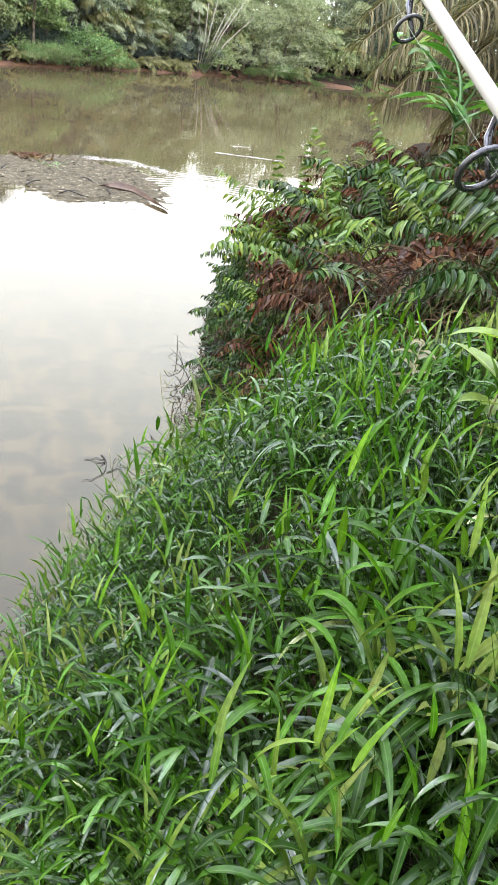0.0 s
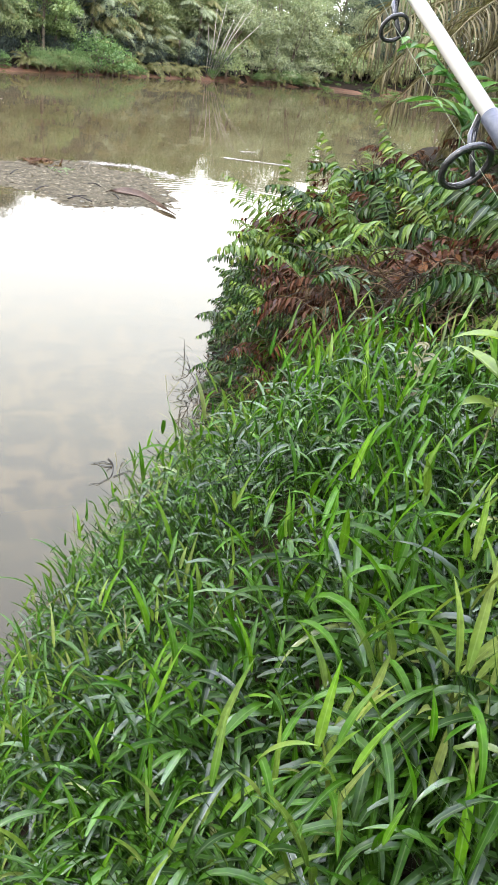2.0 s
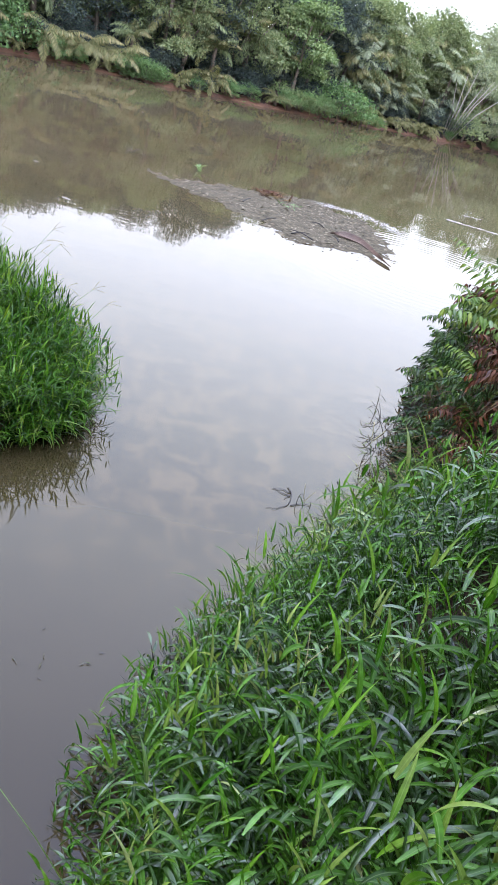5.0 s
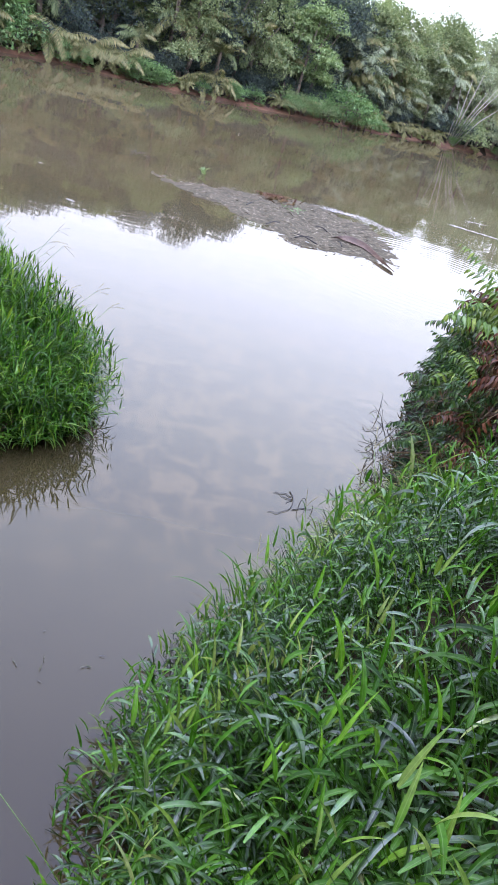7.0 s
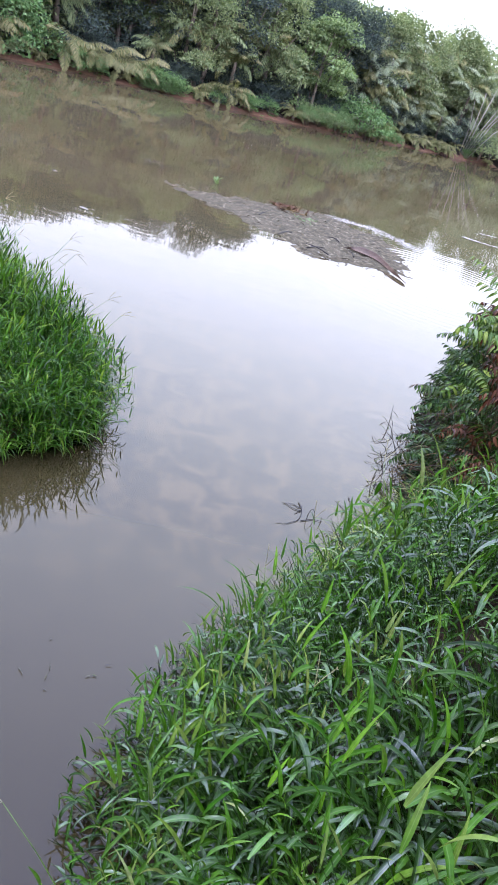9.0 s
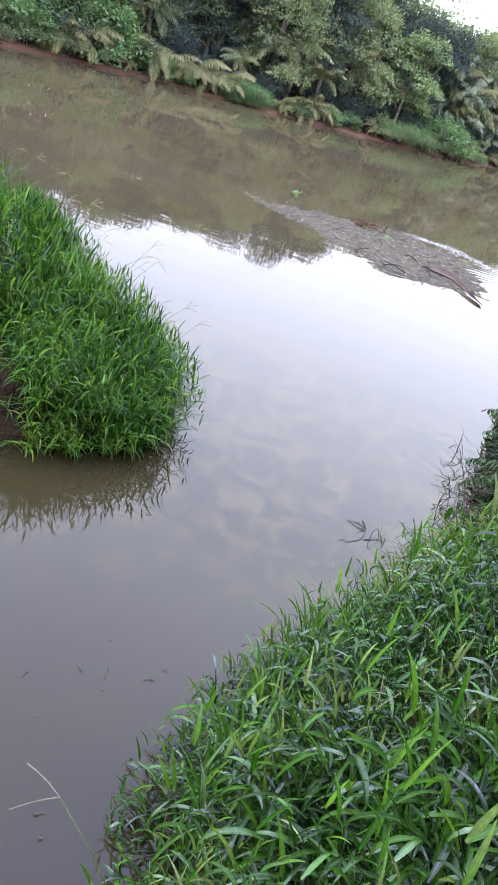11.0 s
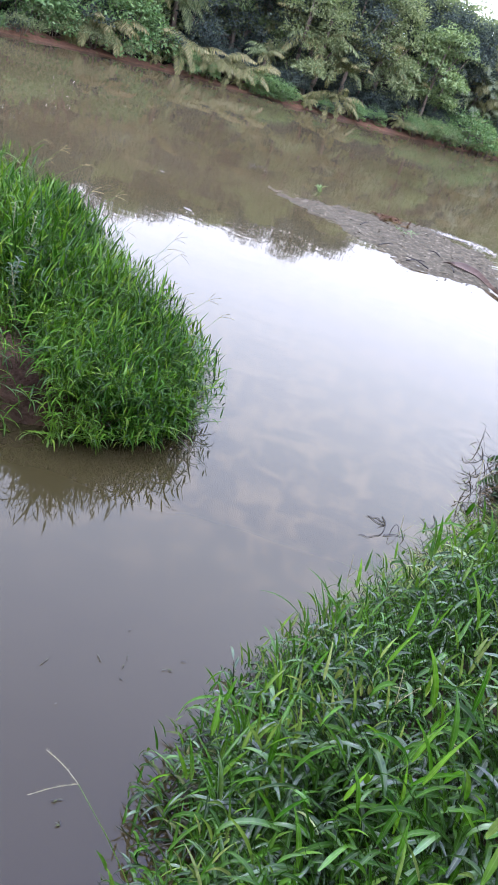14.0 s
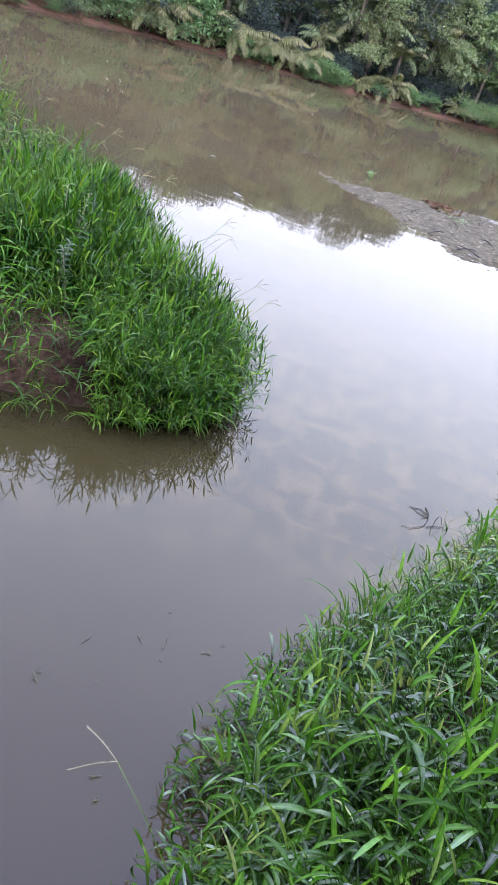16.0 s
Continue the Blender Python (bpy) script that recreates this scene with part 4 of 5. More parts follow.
def palm_frond_mesh(mat, length, pairs, leaf_len, leaf_wid, arch, rng, start=0.9, hang=1.2, shape="grass"):
    t = np.linspace(0, 1, 13)
    ang = start - arch * t
    step = length / 12
    y = np.concatenate([[0], np.cumsum(np.cos(ang[:-1]) * step)])
    z = np.concatenate([[0], np.cumsum(np.sin(ang[:-1]) * step)])
    rach = np.column_stack([0.04 * length * np.sin(3 * t), y, z])
    Vt, Ft, uvt, caps = tube(rach, 0.018 * (1.05 - t) + 0.003, 5)
    groups = [(Vt, Ft, uvt)]
    f = np.linspace(0.14, 1.0, pairs)
    pos = np.column_stack([np.interp(f, t, rach[:, i]) for i in range(3)])
    tang = unit(np.column_stack([np.interp(f, t, np.gradient(rach[:, i])) for i in range(3)]))
    for sgn in (-1, 1):
        side = unit(np.cross(tang, [0, 0, 1.0])) * sgn
        h = side + 0.55 * tang + rng.normal(0, 0.12, (pairs, 3)) + [0, 0, 0.1]
        ln = leaf_len * np.sin(np.pi * (0.15 + 0.75 * f)) ** 0.6 * rng.uniform(0.8, 1.15, pairs)
        groups.append(blades(pos, h, ln, leaf_wid, segs=4, droop=hang * rng.uniform(0.6, 1.4, pairs), fold=0.35, shape=shape, twist=rng.normal(0, 0.4, pairs)))
    V, F, uv = joined(groups)
    return np_mesh("frond", V, F, mat, uv=uv)


rng = np.random.default_rng(5)
oil_palm = new("palm_tree")
zt = stand(4.7, 7.6)
oil_palm.matrix_basis = pose(4.7, 7.6, zt)
part("trunk", tube_mesh("trunk", [(0, 0, -0.1), (0.02, 0, 0.4), (-0.02, 0.03, 0.8), (-0.05, 0.05, 1.0)], [0.26, 0.24, 0.22, 0.16], M_BARK, 12), oil_palm, "rough brown palm trunk")
for az, tilt, ln, mat, hang in ((72, 0.30, 2.7, M_PALMD, 1.5), (88, 0.55, 3.0, M_PALMD, 1.4), (105, 0.15, 2.5, M_PALMD, 1.7), (60, 0.75, 3.1, M_PALMD, 1.3), (120, 0.6, 2.9, M_PALMD, 1.4), (80, -0.2, 2.2, M_PALMD, 1.8), (98, 0.9, 3.2, M_PALM, 1.0), (40, 0.8, 3.0, M_PALM, 1.0), (150, 0.8, 3.0, M_PALM, 1.0), (220, 0.9, 3.0, M_PALM, 1.0), (290, 0.9, 3.0, M_PALM, 1.0), (112, -0.35, 2.3, M_PALMD, 1.8), (66, -0.5, 2.0, M_PALMD, 1.8), (94, 0.35, 3.1, M_PALMD, 1.6), (76, 0.05, 2.6, M_PALMD, 1.7), (110, 0.4, 2.8, M_PALMD, 1.6), (100, -0.1, 2.6, M_PALMD, 1.7), (84, 0.8, 3.2, M_PALMD, 1.4)):
    ln *= 0.86
    f = part("frond", palm_frond_mesh(mat, ln, 66, 0.58, 0.017, rng.uniform(1.0, 1.4), rng, start=tilt, hang=hang), oil_palm, "dry khaki hanging frond" if mat is M_PALMD else "green frond")
    f.matrix_basis = pose(-0.05, 0.05, 0.95, 0, 0, az + 8)
tagged(oil_palm, "palm with dry khaki fronds hanging over the bank", "palm")

sapling = new("palm_sapling")
sapling.matrix_basis = pose(2.78, 6.3, stand(2.78, 6.3) - 0.1) @ Matrix.Scale(0.85, 4)
part("stem", tube_mesh("stem", [(0, 0, -0.03), (0.01, 0, 0.35), (-0.02, 0, 0.75)], [0.014, 0.011, 0.006], M_PALM, 7), sapling)
for az, tilt, z0, ln in ((75, 1.15, 0.6, 0.85), (20, 1.2, 0.7, 0.7), (130, 0.7, 0.55, 0.7), (250, 0.8, 0.5, 0.75), (320, 1.0, 0.55, 0.6)):
    f = part("frond", palm_frond_mesh(M_PALM, ln, 6, 0.42, 0.075, 0.9, rng, start=tilt, hang=0.5, shape="leaf"), sapling)
    f.matrix_basis = pose(0, 0, z0, 0, 0, az)
tagged(sapling, "green palm sapling with broad pointed leaflets behind the ferns", "palm")

# ============ plants among the grass ============


def leafy_sprig(name, label, mat, x, y, size, leaves, leaf, rng, lean=(0, 0)):
    root = new(name)
    root.matrix_basis = pose(x, y, stand(x, y), lean[0], lean[1], rng.uniform(0, 360))
    pts = np.array([(0, 0, -0.02), (0.01, 0.0, size * 0.5), (0.03, 0.01, size)])
    part("stem", tube_mesh("stem", pts, [0.004, 0.003, 0.002], M_STALK, 6), root)
    k = np.arange(leaves)
    f = 0.45 + 0.55 * (k + 1) / leaves
    pos = np.column_stack([np.interp(f, [0, 0.5, 1], pts[:, i]) for i in range(3)])
    a = k * 2.4
    for i in range(leaves):
        V, F, uv = blades(pos[i : i + 1], np.array([[math.cos(a[i]), math.sin(a[i]), 0.5]]), leaf[0] * rng.uniform(0.8, 1.2), leaf[1], segs=6, droop=rng.uniform(0.5, 1.1), fold=0.2, shape="broad")
        part("leaf", np_mesh("leaf", V, F, mat, uv=uv), root)
    return tagged(root, label, "plant")


rng = np.random.default_rng(9)
leafy_sprig("seedling", "small shrub seedling with tan pinnate leaves in the grass", M_TAN, 0.95, 1.93, 0.36, 16, (0.06, 0.02), rng)
leafy_sprig("seedling", "yellow-green broad-leaved seedling in the grass", M_YELLOW, 1.02, 1.60, 0.46, 9, (0.15, 0.052), rng)


for x, y, h in ((-1.95, 3.75, 0.5), (-1.85, 3.6, 0.44), (-1.76, 3.48, 0.36), (-2.05, 3.88, 0.46), (-1.9, 3.55, 0.36), (-2.0, 3.66, 0.42)):
    leafy_sprig("weed", "bushy fine-leaved weed on the muddy spur", M_FINE if h > 0.4 else M_FERN, x, y, h, 30, (0.042, 0.015), rng, (rng.normal(0, 14), rng.normal(0, 14)))


def seed_stalk(x, y, tip, spikes, rng):
    """A flowering grass stem with narrow seed spikes."""
    root = new("grass_stalk")
    base = Vector((x, y, stand(x, y)))
    root.matrix_basis = pose(*base)
    top = Vector(tip) - base
    pts = [top * f + Vector((0, 0, 0.05 * math.sin(math.pi * f))) for f in (0, 0.25, 0.5, 0.75, 1.0)]
    part("stem", tube_mesh("stem", [tuple(p) for p in pts], [0.0015, 0.0014, 0.0012, 0.001, 0.0008], M_FINE, 6), root)
    for s in spikes:
        d = Vector(s)
        n = 34
        f = np.linspace(0.05, 1, n)
        droop = np.outer(f ** 2, [0, 0, -0.25 * d.length])
        pos = np.array(top)[None] + f[:, None] * np.array(d)[None] + droop
        h = unit(np.array(d)[None] + 0.5 * d.length * rng.normal(0, 1, (n, 3)))
        V1, F1, u1, _ = tube(np.concatenate([np.array(top)[None], pos]), 0.0009, 4)
        b = blades(pos, h, 0.006, 0.0016, segs=2, droop=0.1, shape="broad")
        V, F, uv = joined([(V1, F1, u1), b])
        part("seed_spike", np_mesh("seed_spike", V, F, M_STALK, uv=uv), root)
    return tagged(root, "thin grass stem with forked seed spikes over the water", "grass stalk", "seeding grass stems")


seed_stalk(0.1, 1.0, (-0.30, 1.152, 0.5), [(-0.10, 0.05, 0.02), (-0.08, -0.06, 0.01)], rng)
for x, y, dx, dy, dz in ((0.18, 2.2, -0.06, 0.12, 0.36), (0.36, 2.6, -0.1, 0.15, 0.36), (0.12, 1.5, 0.05, 0.05, 0.48), (0.28, 1.3, -0.03, 0.08, 0.48), (0.5, 2.4, -0.1, 0.15, 0.45), (0.06, 1.75, -0.02, 0.08, 0.42)):
    z = stand(x, y)
    seed_stalk(x, y, (x + dx, y + dy, z + dz), [(-0.01, 0.03, 0.09), (0.035, 0.02, 0.07)], rng)
for x, y, dx, dy, dz in ((-1.3, 4.1, 0.25, 0.12, 0.42), (-1.6, 4.3, 0.2, 0.2, 0.5), (-2.3, 4.8, 0.32, 0.15, 0.45), (-3.1, 5.6, 0.25, 0.3, 0.5)):
    z = stand(x, y)
    seed_stalk(x, y, (x + dx, y + dy, z + dz), [(0.06, 0.03, 0.05), (0.05, 0.06, 0.0), (0.02, 0.05, 0.06)], rng)

for k in range(18):
    f = (k + rng.uniform(0, 0.8)) / 18
    x, y = np.interp(f, [0, 0.25, 0.6, 1], [-1.12, -1.35, -2.05, -4.3]), np.interp(f, [0, 0.25, 0.6, 1], [3.7, 4.2, 4.65, 6.6])
    x, y = float(x) + rng.normal(0, 0.05), float(y) - rng.uniform(0.05, 0.25)
    d = (rng.uniform(0.12, 0.32), rng.uniform(0.0, 0.22), rng.uniform(0.34, 0.52))
    z = stand(x, y)
    seed_stalk(x, y, (x + d[0], y + d[1], z + d[2]), [(rng.uniform(0.04, 0.09), rng.uniform(0, 0.05), rng.uniform(-0.03, 0.04)), (rng.uniform(0.02, 0.07), rng.uniform(-0.04, 0.06), rng.uniform(0.0, 0.06))], rng)

# ============ far bank ============


def rhombs(pos, heading, normal, length, width):
    """Small far leaves: four corners, folded along the middle."""
    h, n = unit(heading), unit(normal)
    s = unit(np.cross(h, n))
    L, W = np.broadcast_to(length, (len(pos),))[:, None], np.broadcast_to(width, (len(pos),))[:, None]
    V = np.stack([pos, pos + h * L * 0.45 - s * W * 0.5 + n * W * 0.12, pos + h * L, pos + h * L * 0.45 + s * W * 0.5 + n * W * 0.12], 1)
    k = np.arange(len(pos))[:, None] * 4
    return V.reshape(-1, 3), (k + np.arange(4)[None]), np.zeros((len(pos) * 4, 2))


def crown_leaves(centres, radii, per, leaf, rng, hang=0.3):
    """Leaves in shells round clump centres, denser outside, tips hanging."""
    cs = np.repeat(centres, per, 0)
    rs = np.repeat(radii, per)
    d = unit(rng.normal(0, 1, (len(cs), 3)))
    d[:, 2] = np.abs(d[:, 2]) * 0.75 + d[:, 2] * 0.25
    r = rs * rng.uniform(0.55, 1.08, len(cs)) ** 0.6
    pos = cs + d * r[:, None] * [1, 1, 0.8]
    h = unit(d + rng.normal(0, 0.6, d.shape) + [0, 0, -hang])
    n = unit(d + rng.normal(0, 0.5, d.shape) + [0, 0, 0.4])
    ln = leaf * rng.uniform(0.6, 1.3, len(cs))
    return rhombs(pos, h, n, ln, ln * rng.uniform(0.4, 0.62, len(cs)))


def broad_tree(mat, label, height, spread, clumps, per, leaf, rng, low=0.08, hang=0.3):
    root = new("tree")
    th = height * 0.8
    a0 = rng.uniform(0, 6.28)
    pts = [(0.12 * spread * f * math.cos(a0 + 2 * f), 0.12 * spread * f * math.sin(a0 + 2 * f), -0.2 + (th + 0.2) * f) for f in np.linspace(0, 1, 6)]
    part("trunk", tube_mesh("trunk", pts, 0.035 * height * np.linspace(1, 0.3, 6) * 0.6, M_BARK, 8), root, "grey-brown trunk")
    c = []
    for k in range(clumps):
        f = low + (1 - low) * rng.uniform(0, 1) ** 0.8
        w = spread * math.sin(math.pi * min(1, 0.25 + 0.7 * (f - low) / (1 - low)))
        a = rng.uniform(0, 6.28)
        rr = w * rng.uniform(0.25, 1.0)
        c.append((rr * math.cos(a), rr * math.sin(a), height * (f - 0.06)))
    c = np.array(c)
    for k in range(0, clumps, max(1, clumps // 3)):
        b = np.array(pts[min(5, max(1, int(5 * (c[k, 2] / height) * 0.8)))])
        mid = (b + c[k]) / 2 + [0, 0, -0.05 * height]
        part("limb", tube_mesh("limb", [b, mid, c[k]], [0.012 * height, 0.008 * height, 0.003 * height], M_BARK, 5), root)
    V, F, uv = crown_leaves(c, spread * rng.uniform(0.22, 0.42, clumps), per, leaf, rng, hang)
    part("crown", np_mesh("crown", V, F, mat, uv=uv, smooth=False), root)
    return tagged(root, label, "tree", "trees on the far bank")


def far_palm(mat, label, height, fronds, ln, rng, dry=0.0, low=0.6, thick=0.13):
    """A palm whose fronds spring between low and 0.6 of its height."""
    root = new("palm_tree")
    part("trunk", tube_mesh("trunk", [(0, 0, -0.2), (0.03, 0, height * 0.4), (0, 0.03, height * 0.62)], [thick, thick * 0.92, thick * 0.7], M_BARK, 8), root)
    for k in range(fronds):
        t = np.linspace(0, 1, 8)
        start = rng.uniform(0.2, 1.3)
        ang = start - rng.uniform(1.4, 2.4) * t
        L = ln * rng.uniform(0.75, 1.15)
        y = np.concatenate([[0], np.cumsum(np.cos(ang[:-1]) * L / 7)])
        z = np.concatenate([[0], np.cumsum(np.sin(ang[:-1]) * L / 7)])
        rach = np.column_stack([0 * t, y, z])
        V1, F1, u1, _ = tube(rach, 0.012 * (1.05 - t) + 0.003, 4)
        f = np.repeat(np.linspace(0.12, 1, 36), 2)
        sg = np.tile([-1.0, 1.0], 36)
        pos = np.column_stack([np.interp(f, t, rach[:, i]) for i in range(3)])
        tang = unit(np.column_stack([np.interp(f, t, np.gradient(rach[:, i])) for i in range(3)]))
        side = unit(np.cross(tang, [0, 0, 1.0])) * sg[:, None]
        h = side * 0.8 + tang * 0.5 + [0, 0, -0.75] + rng.normal(0, 0.12, side.shape)
        leaf = rhombs(pos, h, np.cross(h, tang), 0.42 * ln / 1.6 * np.sin(np.pi * (0.2 + 0.7 * f)), 0.042)
        V, F, uv = joined([(V1, F1, u1), leaf])
        fr = part("frond", np_mesh("frond", V, F, M_REED if rng.uniform() < dry else mat, uv=uv, smooth=False), root)
        fr.matrix_basis = pose(0, 0, height * (0.6 if k % 3 == 0 else rng.uniform(low, 0.6)), 0, 0, (360 * k / fronds if low == 0.6 else 137.5 * k) + rng.normal(0, 14))
    return tagged(root, label, "palm", "palms on the far bank")


def vine_mound(mat, label, size, leaves, leaf, rng, branches=4):
    """A low bush wholly covered by creepers."""
    root = new("bush")
    c = rng.normal(0, 0.45, (14, 3)) * size * np.array([1.1, 0.6, 0.5]) + [0, 0, 0.42 * size]
    V, F, uv = crown_leaves(c, size * rng.uniform(0.28, 0.5, 14), leaves // 14, leaf, rng, 0.6)
    part("foliage", np_mesh("foliage", V, F, mat, uv=uv, smooth=False), root)
    for k in range(branches):
        a = k * 1.6
        part("branch", tube_mesh("branch", [(0.1 * math.cos(a), 0.1 * math.sin(a), -0.25), (0.3 * size * math.cos(a), 0.2 * size * math.sin(a), 0.4 * size), c[k]], [0.03, 0.02, 0.006], M_BARK, 5), root)
    return tagged(root, label, "bush", "bushes on the far bank")


def reed_clump(mat, label, tall, n, rng):
    root = new("reed_clump")
    a = rng.uniform(0, 6.28, n)
    r = 0.45 * np.sqrt(rng.uniform(0, 1, n))
    pos = np.column_stack([r * np.cos(a), r * np.sin(a), np.full(n, -0.15)])
    h = np.column_stack([np.cos(a) * r * 0.9, np.sin(a) * r * 0.9, np.ones(n)]) + rng.normal(0, 0.15, (n, 3))
    V, F, uv = blades(pos, h, tall * rng.uniform(0.6, 1.1, n), 0.035, segs=4, droop=rng.uniform(0.4, 1.8, n), fold=0.3)
    part("leaves", np_mesh("leaves", V, F, mat, uv=uv), root)
    return tagged(root, label, "reeds", "reeds on the far bank")


rng = np.random.default_rng(33)
GREY = [broad_tree(M_TREE_A, "bushy grey-green tree on the far bank", 4.0, 1.7, 36, 230, 0.1, rng) for _ in range(3)]
PALE = [broad_tree(M_TREE_H, "bushy khaki-green tree on the far bank, paled for haze", 4.0, 1.7, 36, 230, 0.1, rng) for _ in range(3)]
BRIGHT = [broad_tree(M_TREE_B, "tree with large bright green leaves on the far bank", 3.8, 1.25, 30, 200, 0.125, rng, hang=0.8) for _ in range(2)]
DARK = [broad_tree(M_TREE_C, "dense tree behind the bank, leaves coloured dark for shade", 4.4, 1.9, 34, 230, 0.10, rng, 0.04) for _ in range(3)]
PALMK = [far_palm(M_REED, "small palm with drooping khaki fronds at the water", 0.7, 15, 1.5, rng) for _ in range(3)]
PALMG = [far_palm(M_TREE_A, "palm with drooping grey-green fronds on the bank", 3.2, 16, 2.0, rng, 0.3) for _ in range(3)]
PALMS = [far_palm(M_TREE_A if k == 1 else M_TREE_H, "bushy palm with feathery fronds down to the ground", h, 16, 1.3, rng, 0.25, 0.12, 0.06) for k, h in enumerate((2.4, 3.2, 4.0, 4.6, 5.2))]
VINE = [vine_mound(M_VINE, "low bush overgrown with green creepers", 1.2, 2600, 0.09, rng) for _ in range(2)]
SCRUB = [vine_mound(M_TREE_A, "tangled grey-green scrub on the far bank", 1.4, 2400, 0.09, rng) for _ in range(2)]
UNDER = [vine_mound(M_TREE_C, "undergrowth beneath the trees, coloured dark for their shade", 1.5, 2800, 0.095, rng, 2) for _ in range(3)]
REED = [reed_clump(M_REED, "tall khaki reeds at the foot of the bank", 1.5, 130, rng) for _ in range(2)]
REEDG = [reed_clump(M_VINE, "green grass tuft at the foot of the bank", 0.6, 90, rng) for _ in range(2)]


def far_at(az, back):
    """A place on the far bank, seen at az degrees to the right of +y, back metres behind the water's edge."""
    d = np.array([math.sin(radians(az)), math.cos(radians(az))])
    k = np.linspace(8, 90, 1600)
    inside = -away(k[:, None] * d, FARS)
    first = k[np.argmax(inside > 0)]
    return d * (first + back)


def put_far(pool, az, back, size, sink=0.0, squash=1.0):
    x, y = far_at(az, back)
    k = pick(pool)
    m = pose(x, y, stand(x, y) - sink, rng.normal(0, 3), rng.normal(0, 3), rng.uniform(0, 360)) @ Matrix.Diagonal((size, size, size * squash, 1))
    return place(pool, k, m)


# back row, closing the view
for az in np.arange(-48, 24, 1.5):
    put_far(DARK if rng.uniform() < 0.6 and az < -3 else GREY if az < 6 else PALE, az + rng.normal(0, 0.6), rng.uniform(3.2, 5.5), rng.uniform(0.84, 1.0) * (0.99 if az < -6 else 0.98 if az < 5 else 0.9))
for az in np.arange(-20, 7, 0.9):
    put_far(DARK if az < -1 else GREY, az + rng.normal(0, 0.2), rng.uniform(2.4, 4.4), rng.uniform(0.74, 0.9))
for az in np.arange(-48, -5, 2.6):
    put_far(DARK, az + rng.normal(0, 0.4), rng.uniform(5.5, 7.5), rng.uniform(0.82, 0.92))
for az in np.arange(-46, 22, 1.4):
    u = rng.uniform()
    put_far(PALMS if -2 < az < 7 else (GREY if az < 6 else PALE) if u < 0.22 else DARK if u < 0.7 and az < 6 else PALMG if az < 6 or u < 0.75 else PALE, az + rng.normal(0, 0.5), rng.uniform(1.3, 3.2), rng.uniform(0.6, 0.9) * (1.05 if az < -6 else 1.0))
# undergrowth whose dark colour stands for the shaded hollows
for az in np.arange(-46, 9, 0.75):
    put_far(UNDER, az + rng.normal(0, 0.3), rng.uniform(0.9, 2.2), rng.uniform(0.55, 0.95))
# chosen trees of the front row
FRONT = ((-40, 1.5, SCRUB, 1.3), (-35, 1.5, SCRUB, 1.3), (-31, 1.2, VINE, 1.2), (-29, 0.8, VINE, 0.9), (-27.6, 1.0, VINE, 1.0),
         (-25.2, 0.7, PALMK, 0.75), (-24.3, 0.9, PALMK, 0.8), (-22.6, 1.2, VINE, 1.0), (-22.0, 2.0, GREY, 0.75), (-21.4, 0.9, VINE, 1.0),
         (-19.6, 0.5, PALMK, 0.72), (-18.9, 0.8, PALMK, 0.85), (-17.9, 0.5, PALMK, 0.8), (-16.9, 0.7, PALMK, 0.85), (-16.0, 0.5, PALMK, 0.75), (-15.0, 0.6, PALMK, 0.8), (-14.2, 1.2, PALMG, 0.55),
         (-17.2, 3.4, BRIGHT, 0.88), (-15.0, 3.2, BRIGHT, 0.88), (-14.0, 0.3, VINE, 0.4), (-12.8, 0.3, VINE, 0.35),
         (-12.2, 1.5, GREY, 0.92), (-10.9, 1.2, GREY, 0.85), (-9.8, 0.5, PALMK, 0.7), (-9.0, 0.9, PALMG, 0.75), (-8.9, 0.5, PALMK, 0.75), (-7.6, 1.8, GREY, 0.85), (-8.4, 0.5, PALMK, 0.5), (-7.4, 0.3, VINE, 0.4), (-6.2, 0.3, VINE, 0.4),
         (-4.6, 1.3, BRIGHT, 0.8), (-3.7, 1.1, BRIGHT, 0.88), (-3.0, 1.5, BRIGHT, 0.85), (-4.6, 0.4, PALMK, 0.5), (-3.2, 0.5, PALMK, 0.6),
         (-1.6, 0.3, VINE, 0.62), (-0.6, 0.4, VINE, 0.75), (0.4, 0.3, VINE, 0.6), (-1.2, 1.5, PALMK, 0.9), (0.0, 1.8, PALMG, 0.8), (1.2, 1.2, PALMK, 0.85),
         (1.8, 0.5, PALMK, 0.55), (2.6, 0.7, PALMK, 0.5), (3.4, 0.5, PALMK, 0.55), (4.2, 0.8, PALMK, 0.5), (5.0, 0.5, PALMK, 0.55), (5.6, 0.7, PALMK, 0.5),
         (7.4, 0.8, SCRUB, 0.8), (8.2, 0.9, PALE, 0.8), (9.2, 1.4, PALE, 0.9), (10.6, 1.0, PALE, 0.95), (11.6, 1.2, PALE, 0.9), (12.6, 1.3, PALE, 0.8), (11.2, 0.4, PALMK, 0.6), (12.9, 0.4, PALMK, 0.6), (13.4, 1.8, SCRUB, 1.0),
         (14.4, 3.0, PALMG, 0.8), (15.6, 3.6, DARK, 0.75), (16.6, 3.4, DARK, 0.8), (17.6, 3.6, DARK, 0.75), (15.0, 2.6, PALMK, 1.2), (16.3, 2.4, SCRUB, 0.9), (17.5, 2.6, PALMK, 1.2), (19, 2.4, SCRUB, 1.2))
for az, back, pool, size in FRONT:
    put_far(pool, az, back, size)
